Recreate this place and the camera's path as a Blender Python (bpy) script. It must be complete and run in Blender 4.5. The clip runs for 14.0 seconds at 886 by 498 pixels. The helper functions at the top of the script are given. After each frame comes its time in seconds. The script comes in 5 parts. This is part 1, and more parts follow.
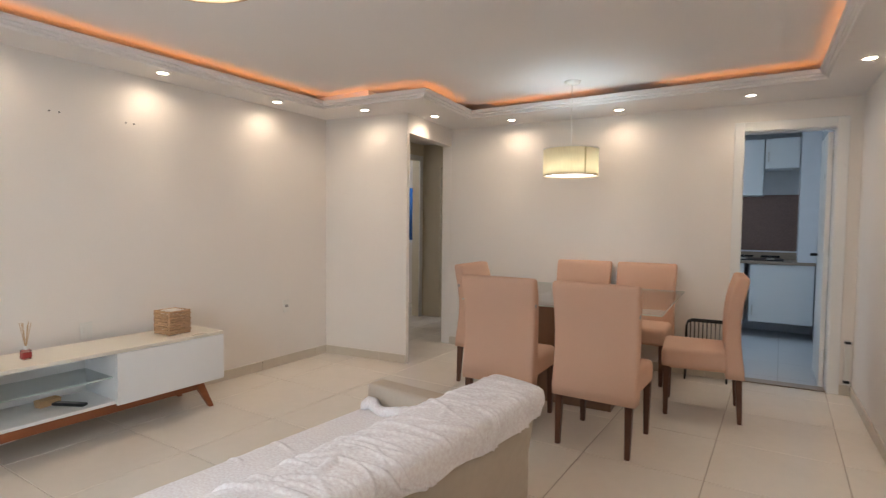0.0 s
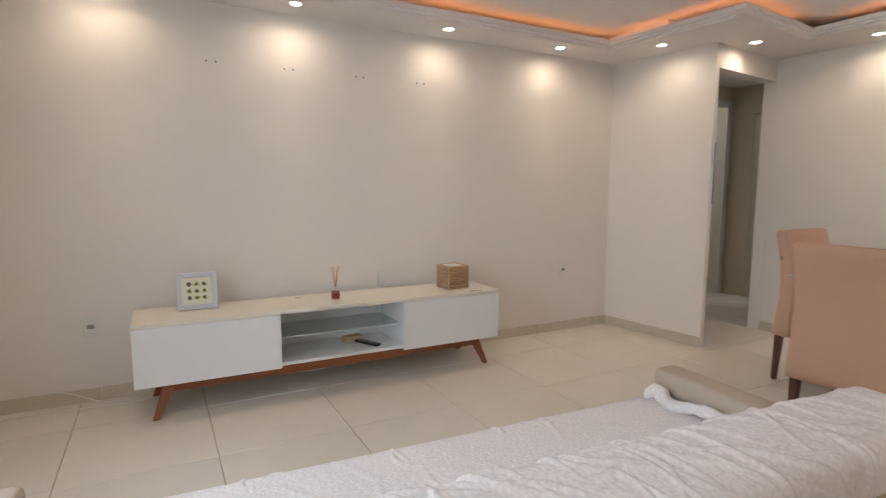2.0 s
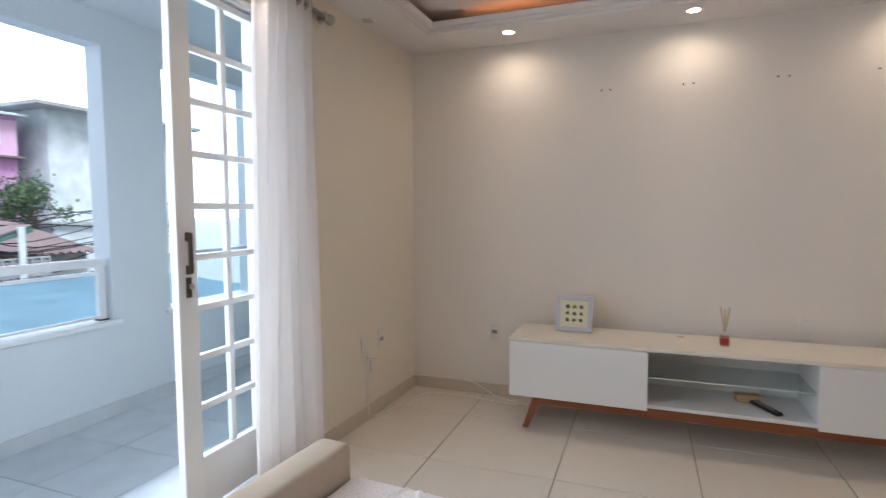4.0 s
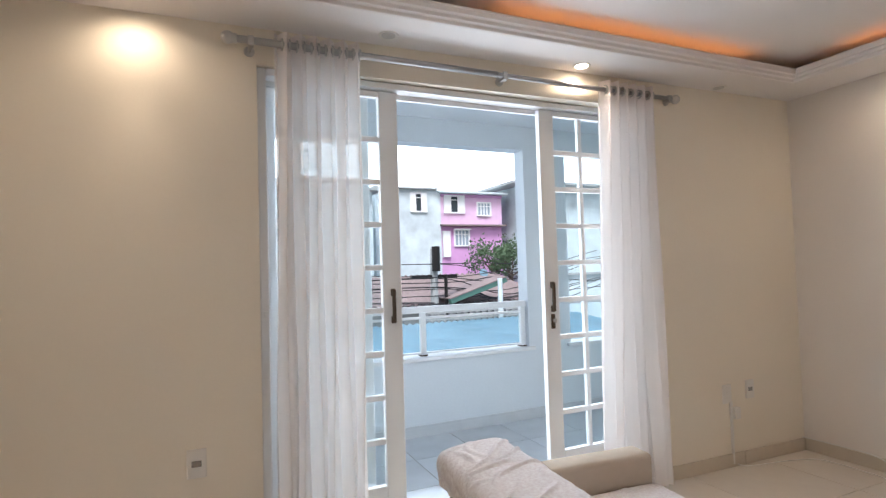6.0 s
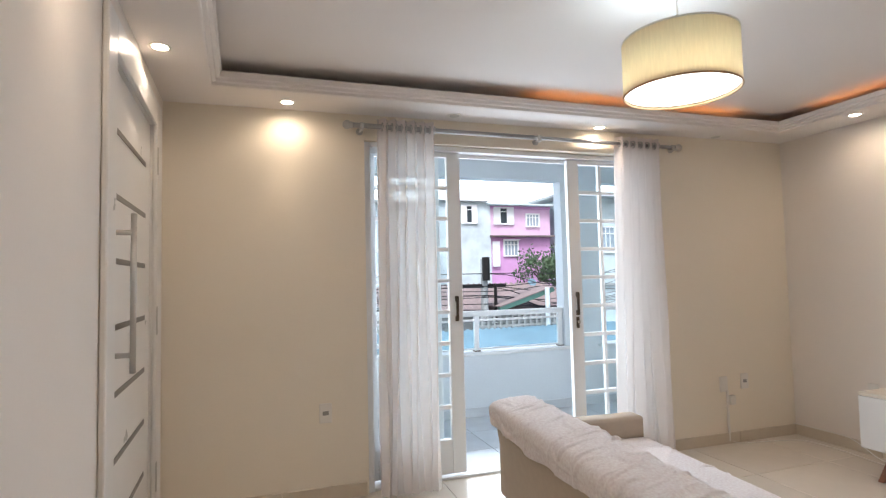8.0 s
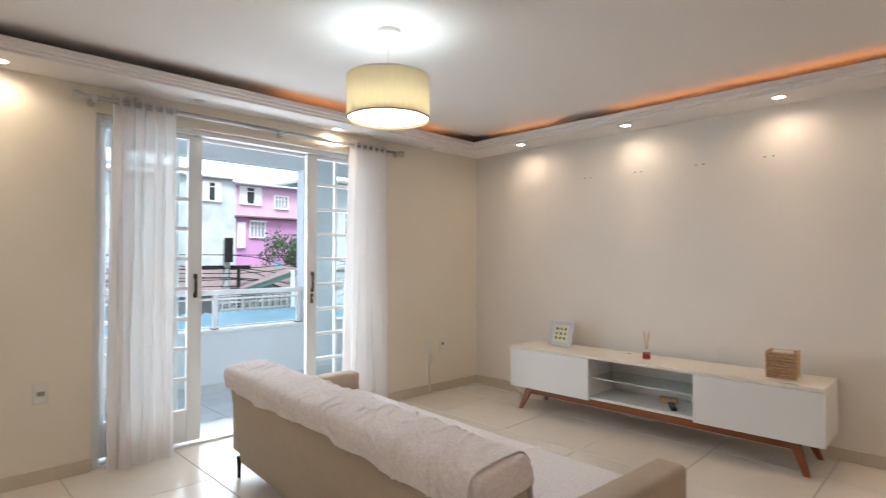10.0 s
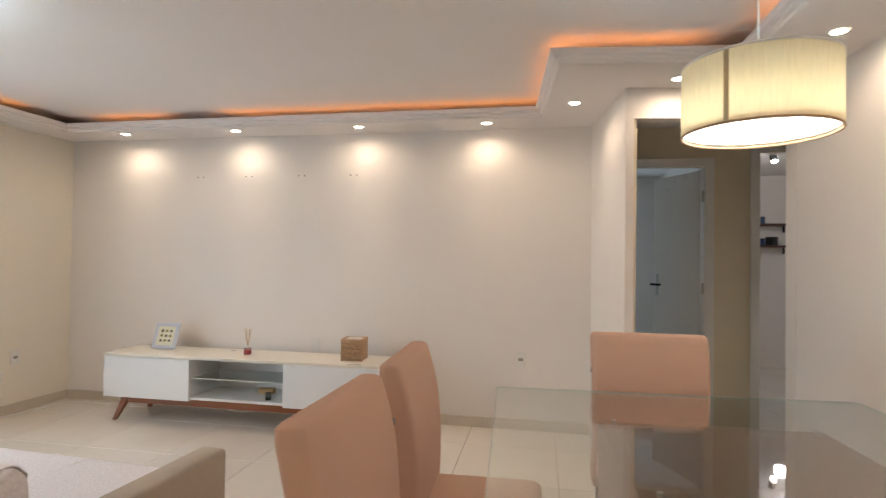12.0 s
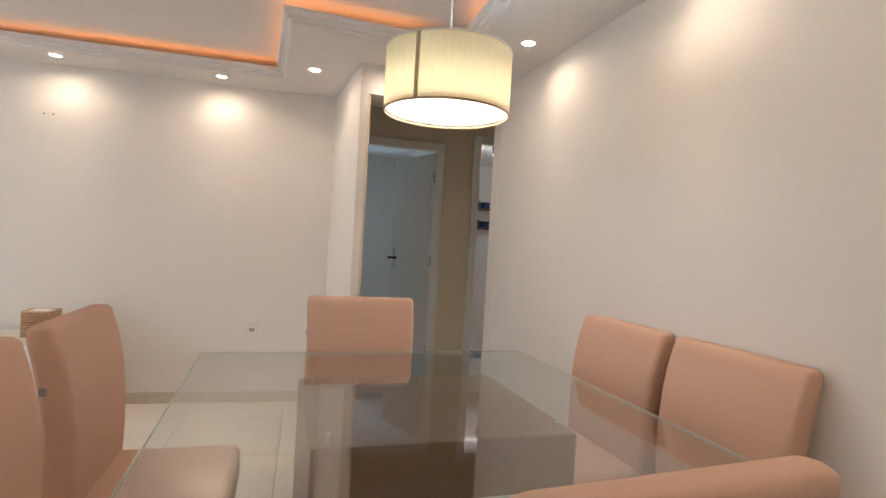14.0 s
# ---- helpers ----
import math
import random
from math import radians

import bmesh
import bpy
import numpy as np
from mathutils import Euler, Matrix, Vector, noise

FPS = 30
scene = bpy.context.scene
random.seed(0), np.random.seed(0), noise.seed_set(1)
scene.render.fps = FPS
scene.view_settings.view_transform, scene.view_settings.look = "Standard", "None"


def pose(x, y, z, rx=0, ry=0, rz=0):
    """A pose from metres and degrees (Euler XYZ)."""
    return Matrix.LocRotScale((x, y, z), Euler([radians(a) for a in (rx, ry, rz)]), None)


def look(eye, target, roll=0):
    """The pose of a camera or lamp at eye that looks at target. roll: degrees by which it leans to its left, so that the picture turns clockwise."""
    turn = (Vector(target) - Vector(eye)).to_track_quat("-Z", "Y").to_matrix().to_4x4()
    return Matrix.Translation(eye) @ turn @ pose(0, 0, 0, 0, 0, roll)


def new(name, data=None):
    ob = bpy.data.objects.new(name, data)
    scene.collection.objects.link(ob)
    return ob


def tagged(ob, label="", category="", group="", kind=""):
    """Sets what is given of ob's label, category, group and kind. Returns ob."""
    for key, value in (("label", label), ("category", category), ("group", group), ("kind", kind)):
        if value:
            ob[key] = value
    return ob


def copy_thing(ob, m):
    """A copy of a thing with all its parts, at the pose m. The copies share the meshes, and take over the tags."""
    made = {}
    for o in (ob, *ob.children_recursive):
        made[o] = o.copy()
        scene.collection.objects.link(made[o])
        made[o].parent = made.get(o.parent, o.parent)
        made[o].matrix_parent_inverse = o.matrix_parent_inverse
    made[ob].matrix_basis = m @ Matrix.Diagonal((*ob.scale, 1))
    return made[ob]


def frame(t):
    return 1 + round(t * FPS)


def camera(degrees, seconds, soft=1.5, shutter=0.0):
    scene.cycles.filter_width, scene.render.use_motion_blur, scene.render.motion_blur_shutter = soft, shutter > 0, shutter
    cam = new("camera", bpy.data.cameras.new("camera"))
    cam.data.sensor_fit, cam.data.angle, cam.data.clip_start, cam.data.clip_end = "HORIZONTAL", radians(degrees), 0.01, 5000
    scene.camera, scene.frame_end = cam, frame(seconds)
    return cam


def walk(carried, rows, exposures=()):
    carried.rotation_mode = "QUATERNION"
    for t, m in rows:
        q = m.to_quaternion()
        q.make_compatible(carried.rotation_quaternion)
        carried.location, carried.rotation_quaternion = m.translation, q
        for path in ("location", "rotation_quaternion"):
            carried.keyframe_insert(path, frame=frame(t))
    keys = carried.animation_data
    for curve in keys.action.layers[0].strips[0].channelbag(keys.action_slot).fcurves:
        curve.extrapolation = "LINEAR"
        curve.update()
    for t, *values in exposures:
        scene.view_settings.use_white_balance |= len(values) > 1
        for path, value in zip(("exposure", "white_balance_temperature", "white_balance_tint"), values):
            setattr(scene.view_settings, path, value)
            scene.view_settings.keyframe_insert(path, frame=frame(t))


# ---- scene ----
cam = camera(79.3, 14.0, 1.2, 0.25)
PATH = [
    (0, (3.867, 0.808, 1.318), (2.799, 2.496, 1.223), 0.6),
    (0.5, (3.734, 0.913, 1.319), (2.501, 2.481, 1.173), 0.8),
    (1, (3.636, 0.968, 1.281), (2.225, 2.375, 1.1), 0.7),
    (1.5, (3.593, 1.008, 1.249), (2.003, 2.204, 1.042), 0.5),
    (2, (3.594, 1.081, 1.236), (1.843, 2.021, 1.012), 0.3),
    (2.5, (3.63, 1.177, 1.215), (1.744, 1.803, 0.991), 0.3),
    (3, (3.629, 1.264, 1.197), (1.658, 1.532, 0.986), 0.2),
    (3.5, (3.557, 1.454, 1.243), (1.576, 1.258, 1.048), 0.3),
    (4, (3.478, 1.656, 1.256), (1.611, 0.952, 1.115), -0.2),
    (4.2, (3.46, 1.74, 1.275), (1.673, 0.85, 1.153), -0.4),
    (6.3, (3.673, 2.592, 1.266), (2.954, 0.727, 1.35), -1.8),
    (6.5, (3.704, 2.704, 1.268), (3.027, 0.824, 1.354), -1.9),
    (7, (3.801, 2.935, 1.279), (3.197, 1.031, 1.389), -1.8),
    (7.2, (3.854, 3.017, 1.297), (3.266, 1.108, 1.409), -1.6),
    (9.5, (4.193, 3.737, 1.293), (3.047, 2.099, 1.354), -0.2),
    (10, (4.217, 3.822, 1.277), (2.805, 2.416, 1.316), -0.0),
    (10.5, (4.208, 3.950, 1.289), (2.571, 2.823, 1.317), 0.1),
    (11, (4.193, 4.128, 1.297), (2.399, 3.264, 1.329), 0.4),
    (11.5, (4.196, 4.255, 1.332), (2.291, 3.645, 1.356), 0.5),
    (12, (4.199, 4.344, 1.315), (2.232, 3.984, 1.35), 0.8),
    (12.5, (4.199, 4.423, 1.303), (2.203, 4.296, 1.33), 1.2),
    (13, (4.206, 4.473, 1.284), (2.209, 4.58, 1.299), 1.9),
    (13.5, (4.207, 4.521, 1.28), (2.233, 4.84, 1.273), 2.5),
    (14, (4.215, 4.546, 1.263), (2.279, 5.048, 1.244), 3.3),
]
walk(cam, [(t, look(eye, target, roll)) for t, eye, target, roll in PATH], [(0, 0.76, 6420, 10), (1.5, 0.66, 6350, 10), (3, 0.52, 6380, 10), (3.5, 0.52, 6380, 10), (4, 0.35, 6230, 12), (6.5, 0.49, 6530, 13), (9.5, 0.62, 6530, 11),
          (11, 0.71, 6480, 10), (12.5, 0.90, 6420, 10), (14, 0.92, 6320, 10)])

# ---- light ----
world = bpy.data.worlds.new("sky")
scene.world = world
world.use_nodes = True
wn = world.node_tree
sky = wn.nodes.new("ShaderNodeTexSky")
sky.sky_type, sky.sun_disc = "NISHITA", False
sky.sun_elevation, sky.sun_rotation = radians(52), radians(30)
sky.dust_density, sky.air_density = 3.0, 1.2
wn.links.new(sky.outputs[0], wn.nodes["Background"].inputs[0])
wn.nodes["Background"].inputs[1].default_value = 0.15
sun = new("sun", bpy.data.lights.new("sun", "SUN"))
sun.data.energy, sun.data.angle, sun.data.color = 3.4, radians(20), (0.86, 0.93, 1.0)
sun.matrix_world = look((6, 10, 20), (0, 0, 0))
daylight = new("door_daylight", bpy.data.lights.new("door_daylight", "AREA"))
daylight.data.shape, daylight.data.size, daylight.data.size_y = "RECTANGLE", 2.2, 2.0
daylight.data.energy, daylight.data.color = 31, (0.80, 0.90, 1.0)
daylight.matrix_world = look((2.3, -0.30, 1.15), (2.3, 2.0, 0.7))
SPOT, BEAM, SPOT_COLOUR = 3.7, 6.2, (1.0, 0.80, 0.60)
PENDANT, PENDANT_COLOUR = 1.8, (0.46, 0.78, 1.0)
LED, LED_COLOUR = 3.6, (1.0, 0.34, 0.09)


# ---- materials ----
def mat(name, colour, rough=0.5, metal=0.0, grain=0.0, scale=40.0, bump=0.0, stain=0.0, vary=0.0, coat=0.0, wave=None, spec=0.5):
    """Painted or solid surface: colour, fine grain, broad stains, relief."""
    m = bpy.data.materials.new(name)
    m.use_nodes = True
    t = m.node_tree
    b = t.nodes["Principled BSDF"]
    b.inputs["Roughness"].default_value, b.inputs["Metallic"].default_value = rough, metal
    b.inputs["Coat Weight"].default_value = coat
    b.inputs["Specular IOR Level"].default_value = spec
    out = t.nodes.new("ShaderNodeRGB")
    out.outputs[0].default_value = (*colour, 1)
    cur = out.outputs[0]
    co = t.nodes.new("ShaderNodeTexCoord").outputs["Object"]

    def mul(cur, value, low, high):
        r = t.nodes.new("ShaderNodeMapRange")
        r.inputs["To Min"].default_value, r.inputs["To Max"].default_value = low, high
        t.links.new(value, r.inputs["Value"])
        x = t.nodes.new("ShaderNodeMix")
        x.data_type, x.blend_type = "RGBA", "MULTIPLY"
        x.inputs["Factor"].default_value = 1
        t.links.new(cur, x.inputs["A"]), t.links.new(r.outputs[0], x.inputs["B"])
        return x.outputs["Result"]

    def noise_tex(sc, detail=4, stretch=None):
        n = t.nodes.new("ShaderNodeTexNoise")
        n.inputs["Scale"].default_value, n.inputs["Detail"].default_value = sc, detail
        src = co
        if stretch:
            mp = t.nodes.new("ShaderNodeMapping")
            mp.inputs["Scale"].default_value = stretch
            t.links.new(co, mp.inputs["Vector"])
            src = mp.outputs[0]
        t.links.new(src, n.inputs["Vector"])
        return n.outputs["Fac"]

    fine = noise_tex(scale, 5, wave)
    if grain:
        cur = mul(cur, fine, 1 - grain, 1 + grain)
    if stain:
        cur = mul(cur, noise_tex(1.7, 3), 1 - stain, 1 + stain)
        r = t.nodes.new("ShaderNodeMapRange")
        r.inputs["To Min"].default_value, r.inputs["To Max"].default_value = max(0.02, rough - 0.08), min(1, rough + 0.1)
        t.links.new(noise_tex(5, 4), r.inputs["Value"]), t.links.new(r.outputs[0], b.inputs["Roughness"])
    if vary:
        cur = mul(cur, t.nodes.new("ShaderNodeObjectInfo").outputs["Random"], 1 - vary, 1 + vary)
    t.links.new(cur, b.inputs["Base Color"])
    if bump:
        bp = t.nodes.new("ShaderNodeBump")
        bp.inputs["Strength"].default_value, bp.inputs["Distance"].default_value = bump, 0.004
        t.links.new(fine, bp.inputs["Height"]), t.links.new(bp.outputs[0], b.inputs["Normal"])
    return m


def glowing(name, colour, strength):
    m = bpy.data.materials.new(name)
    m.use_nodes = True
    b = m.node_tree.nodes["Principled BSDF"]
    b.inputs["Base Color"].default_value = (0.8, 0.8, 0.8, 1)
    b.inputs["Emission Color"].default_value, b.inputs["Emission Strength"].default_value = (*colour, 1), strength
    return m


def clear(name, colour, rough=0.0, ior=1.45):
    m = bpy.data.materials.new(name)
    m.use_nodes = True
    b = m.node_tree.nodes["Principled BSDF"]
    b.inputs["Base Color"].default_value = (*colour, 1)
    b.inputs["Transmission Weight"].default_value, b.inputs["Roughness"].default_value, b.inputs["IOR"].default_value = 1, rough, ior
    return m


def pane_glass(name, tint=(1, 1, 1), low=0.02, high=0.45, power=4.5):
    """Thin pane: mostly see-through, glossier towards grazing."""
    m = bpy.data.materials.new(name)
    m.use_nodes = True
    t = m.node_tree
    t.nodes.remove(t.nodes["Principled BSDF"])
    a, g, mix, f = (t.nodes.new("ShaderNode" + n) for n in ("BsdfTransparent", "BsdfGlossy", "MixShader", "LayerWeight"))
    a.inputs[0].default_value = (*tint, 1)
    g.inputs["Roughness"].default_value = 0.015
    f.inputs["Blend"].default_value = 0.5
    p, r = t.nodes.new("ShaderNodeMath"), t.nodes.new("ShaderNodeMapRange")
    p.operation, p.inputs[1].default_value = "POWER", power
    r.inputs["To Min"].default_value, r.inputs["To Max"].default_value = low, high
    t.links.new(f.outputs["Facing"], p.inputs[0]), t.links.new(p.outputs[0], r.inputs["Value"]), t.links.new(r.outputs[0], mix.inputs[0])
    t.links.new(a.outputs[0], mix.inputs[1]), t.links.new(g.outputs[0], mix.inputs[2])
    t.links.new(mix.outputs[0], t.nodes["Material Output"].inputs[0])
    return m


def cloth(name, colour, through_light=0.4, see_through=0.0, scale=300, thread=0.12, stretch=None, bump=0.2):
    """Woven fabric that lets some light through."""
    m = bpy.data.materials.new(name)
    m.use_nodes = True
    t = m.node_tree
    t.nodes.remove(t.nodes["Principled BSDF"])
    d, tr, mix = (t.nodes.new("ShaderNode" + n) for n in ("BsdfDiffuse", "BsdfTranslucent", "MixShader"))
    co = t.nodes.new("ShaderNodeTexCoord").outputs["Object"]
    mp = t.nodes.new("ShaderNodeMapping")
    mp.inputs["Scale"].default_value = stretch or (1, 1, 1)
    n = t.nodes.new("ShaderNodeTexNoise")
    n.inputs["Scale"].default_value, n.inputs["Detail"].default_value = scale, 4
    t.links.new(co, mp.inputs[0]), t.links.new(mp.outputs[0], n.inputs["Vector"])
    ramp = t.nodes.new("ShaderNodeMix")
    ramp.data_type = "RGBA"
    ramp.inputs["A"].default_value = (*[c * (1 - thread) for c in colour], 1)
    ramp.inputs["B"].default_value = (*[min(1, c * (1 + thread)) for c in colour], 1)
    t.links.new(n.outputs["Fac"], ramp.inputs["Factor"])
    bp = t.nodes.new("ShaderNodeBump")
    bp.inputs["Strength"].default_value, bp.inputs["Distance"].default_value = bump, 0.003
    t.links.new(n.outputs["Fac"], bp.inputs["Height"])
    for s in (d, tr):
        t.links.new(ramp.outputs["Result"], s.inputs[0]), t.links.new(bp.outputs[0], s.inputs["Normal"])
    mix.inputs[0].default_value = through_light
    t.links.new(d.outputs[0], mix.inputs[1]), t.links.new(tr.outputs[0], mix.inputs[2])
    end = mix.outputs[0]
    if see_through:
        a, m2 = t.nodes.new("ShaderNodeBsdfTransparent"), t.nodes.new("ShaderNodeMixShader")
        m2.inputs[0].default_value = see_through
        t.links.new(end, m2.inputs[1]), t.links.new(a.outputs[0], m2.inputs[2])
        end = m2.outputs[0]
    t.links.new(end, t.nodes["Material Output"].inputs[0])
    return m


WALL = mat("wall_paint", (0.82, 0.765, 0.71), 0.6, grain=0.015, scale=90, bump=0.06, stain=0.025)
CEIL = mat("ceiling_paint", (0.80, 0.76, 0.735), 0.8, grain=0.01, scale=120, bump=0.03, stain=0.015)
CREAM = mat("cream_wall_paint", (0.83, 0.765, 0.655), 0.6, grain=0.015, scale=90, bump=0.06, stain=0.025)
HALLWALL = mat("hall_paint", (0.72, 0.64, 0.50), 0.7, grain=0.015, scale=90, bump=0.06, stain=0.03)
TILE = mat("porcelain_tile", (0.72, 0.655, 0.575), 0.2, grain=0.03, scale=14, stain=0.04, vary=0.03)
GROUT = mat("grout", (0.34, 0.285, 0.225), 0.85, grain=0.15, scale=80, bump=0.2)
BASE = mat("skirting_tile", (0.62, 0.54, 0.44), 0.35, grain=0.04, scale=20, stain=0.04)
BALCTILE = mat("balcony_tile", (0.58, 0.61, 0.64), 0.35, grain=0.15, scale=6, stain=0.12, vary=0.05)
LACQUER = mat("white_lacquer", (0.80, 0.79, 0.78), 0.3, grain=0.006, scale=30)
LACQUER_TOP = mat("cream_lacquer", (0.78, 0.72, 0.62), 0.3, grain=0.012, scale=30, stain=0.015)
REDWOOD = mat("reddish_wood", (0.24, 0.075, 0.028), 0.4, grain=0.3, scale=9, bump=0.1, wave=(1, 0.06, 1))
DARKWOOD = mat("dark_chair_wood", (0.10, 0.040, 0.022), 0.4, grain=0.3, scale=30, bump=0.1, wave=(1, 1, 0.1))
TABLEWOOD = mat("table_base_wood", (0.22, 0.125, 0.08), 0.35, grain=0.25, scale=14, bump=0.06, wave=(1, 1, 0.08))
SUEDE = mat("beige_suede", (0.50, 0.42, 0.34), 0.95, grain=0.07, scale=25, bump=0.12, stain=0.06, spec=0.15)
PEACH = mat("peach_stretch_fabric", (0.64, 0.405, 0.295), 0.95, grain=0.05, scale=420, bump=0.18, stain=0.05, spec=0.12)
THROW = cloth("crinkled_throw", (0.93, 0.80, 0.81), 0.04, 0, 95, 0.26, None, 0.6)
SHEER = cloth("sheer_curtain", (0.90, 0.84, 0.81), 0.34, 0.10, 60, 0.04, (1, 1, 0.03), 0.1)
SHADE = cloth("straw_shade", (0.88, 0.77, 0.58), 0.46, 0, 150, 0.11, (1, 1, 0.10), 0.2)
SEAM = cloth("shade_overlap", (0.66, 0.54, 0.34), 0.22, 0, 150, 0.2, (1, 1, 0.10), 0.2)
DOORWHITE = mat("white_door_enamel", (0.80, 0.79, 0.77), 0.3, grain=0.01, scale=40, stain=0.015)
ALU = mat("white_aluminium", (0.80, 0.81, 0.82), 0.35, grain=0.01, scale=30, stain=0.015)
STEEL = mat("brushed_steel", (0.55, 0.54, 0.52), 0.32, 1.0, grain=0.05, scale=60)
GREYMETAL = mat("grey_rod_metal", (0.42, 0.42, 0.43), 0.35, 0.8, grain=0.05, scale=50)
BRONZE = mat("bronze_handle", (0.10, 0.075, 0.055), 0.35, 0.8, grain=0.1, scale=50)
BLACK = mat("black_plastic", (0.015, 0.015, 0.016), 0.4, grain=0.1, scale=50)
BLACKMETAL = mat("black_metal", (0.02, 0.018, 0.018), 0.4, 0.5, grain=0.1, scale=50)
GROOVE = mat("grey_inlay", (0.20, 0.19, 0.18), 0.35, 0.6, grain=0.05, scale=50)
GREYPLASTIC = mat("grey_plastic", (0.30, 0.29, 0.27), 0.5, grain=0.02, scale=40)
PLASTIC = mat("white_plastic", (0.78, 0.75, 0.70), 0.35, grain=0.01, scale=40)
CABLEWHITE = mat("white_cable", (0.75, 0.73, 0.70), 0.45, grain=0.02, scale=40)
RATTAN = mat("woven_rattan", (0.52, 0.33, 0.19), 0.7, grain=0.35, scale=45, bump=0.4)
REED = mat("reed_sticks", (0.55, 0.36, 0.19), 0.7, grain=0.15, scale=60)
REDLIQUID = mat("red_label", (0.35, 0.03, 0.03), 0.3, grain=0.05, scale=40)
PAPER = mat("print_paper", (0.72, 0.70, 0.55), 0.7, grain=0.05, scale=60)
INK = mat("dark_print", (0.05, 0.06, 0.04), 0.7, grain=0.3, scale=60)
OLIVE = mat("olive_print", (0.36, 0.36, 0.10), 0.7, grain=0.3, scale=60)
SAGE = mat("sage_print", (0.16, 0.18, 0.12), 0.7, grain=0.3, scale=60)
FRAMEGREY = mat("pale_grey_frame", (0.55, 0.57, 0.64), 0.4, grain=0.02, scale=40)
GLASS = pane_glass("window_glass", (0.93, 0.97, 0.98))
TABLEGLASS = pane_glass("table_glass", (0.95, 0.975, 0.965), 0.05, 0.85, 3.6)
GLASSEDGE = mat("green_glass_edge", (0.58, 0.66, 0.60), 0.1)
SHELFGLASS = pane_glass("shelf_glass", (0.84, 0.87, 0.87))
DISC = glowing("downlight_lens", (1.0, 0.88, 0.70), 14.0)
DISC_OFF = mat("dark_downlight_lens", (0.55, 0.53, 0.50), 0.3)
BULB = glowing("pendant_diffuser", (0.88, 0.95, 1.0), 3.3)
LEDMAT = glowing("amber_led", LED_COLOUR, LED)
STONE = mat("threshold_stone", (0.30, 0.24, 0.19), 0.3, grain=0.2, scale=30)
BALCWALL = mat("balcony_paint", (0.70, 0.75, 0.79), 0.8, grain=0.03, scale=60, bump=0.1, stain=0.05)


# ---- geometry helpers ----
def box(bm, x0, y0, z0, x1, y1, z1, bevel=0.0, m=None, seg=2):
    """A box in bm, with rounded edges where bevel is given; m places it."""
    r = bmesh.ops.create_cube(bm, size=1)["verts"]
    c, d = Vector(((x0 + x1) / 2, (y0 + y1) / 2, (z0 + z1) / 2)), (abs(x1 - x0), abs(y1 - y0), abs(z1 - z0))
    for v in r:
        v.co = Vector((v.co.x * d[0], v.co.y * d[1], v.co.z * d[2])) + c
    if bevel:
        es = {e for v in r for e in v.link_edges}
        r = bmesh.ops.bevel(bm, geom=list(es), offset=min(bevel, min(d) * 0.45), segments=seg, affect="EDGES", profile=0.5)["verts"]
        r = list({v for v in bm.verts if v.is_valid and v in set(r)})
    if m is not None:
        bmesh.ops.transform(bm, matrix=m, verts=r)
    return r


def one(*args, **k):
    bm = bmesh.new()
    box(bm, *args, **k)
    return bm


def rod(bm, a, b, r0, r1=None, n=12):
    """A round bar from a to b."""
    a, b = Vector(a), Vector(b)
    d = b - a
    m = Matrix.Translation((a + b) / 2) @ d.to_track_quat("Z", "Y").to_matrix().to_4x4()
    bmesh.ops.create_cone(bm, cap_ends=True, segments=n, radius1=r0, radius2=r0 if r1 is None else r1, depth=d.length, matrix=m)
    return bm


def bar(a, b, r0, r1=None, n=12):
    return rod(bmesh.new(), a, b, r0, r1, n)


def lathe(profile, n=32, cx=0, cy=0):
    """A turned shape from (radius, z) pairs."""
    bm = bmesh.new()
    rings = [[bm.verts.new((cx + r * math.cos(2 * math.pi * i / n), cy + r * math.sin(2 * math.pi * i / n), z)) for i in range(n)] for r, z in profile]
    for a, b in zip(rings, rings[1:]):
        for i in range(n):
            bm.faces.new((a[i], a[(i + 1) % n], b[(i + 1) % n], b[i]))
    return bm


def tube(points, r, n=8):
    """A bent cable or wire along points."""
    bm = bmesh.new()
    pts = [Vector(p) for p in points]
    rings = []
    for i, p in enumerate(pts):
        d = (pts[min(i + 1, len(pts) - 1)] - pts[max(i - 1, 0)]).normalized()
        u = d.cross(Vector((0.13, 0.31, 0.94))).normalized()
        w = d.cross(u)
        rings.append([bm.verts.new(p + r * (math.cos(a) * u + math.sin(a) * w)) for a in (2 * math.pi * k / n for k in range(n))])
    for a, b in zip(rings, rings[1:]):
        for k in range(n):
            bm.faces.new((a[k], a[(k + 1) % n], b[(k + 1) % n], b[k]))
    bm.faces.new(rings[0]), bm.faces.new(rings[-1])
    return bm


def curve_points(points, steps=6):
    """A smooth line through points."""
    p = [Vector(points[0]), *map(Vector, points), Vector(points[-1])]
    out = []
    for i in range(1, len(p) - 2):
        for k in range(steps):
            t = k / steps
            out.append(0.5 * (2 * p[i] + (p[i + 1] - p[i - 1]) * t + (2 * p[i - 1] - 5 * p[i] + 4 * p[i + 1] - p[i + 2]) * t * t
                              + (3 * p[i] - p[i - 1] - 3 * p[i + 1] + p[i + 2]) * t ** 3))
    return out + [p[-1]]


def part(name, bm, material, parent=None, label="", smooth=False):
    me = bpy.data.meshes.new(name)
    bmesh.ops.recalc_face_normals(bm, faces=bm.faces)
    bm.to_mesh(me)
    bm.free()
    me.materials.append(material)
    if smooth:
        me.shade_smooth()
    ob = new(name, me)
    ob.parent = parent
    return tagged(ob, label)


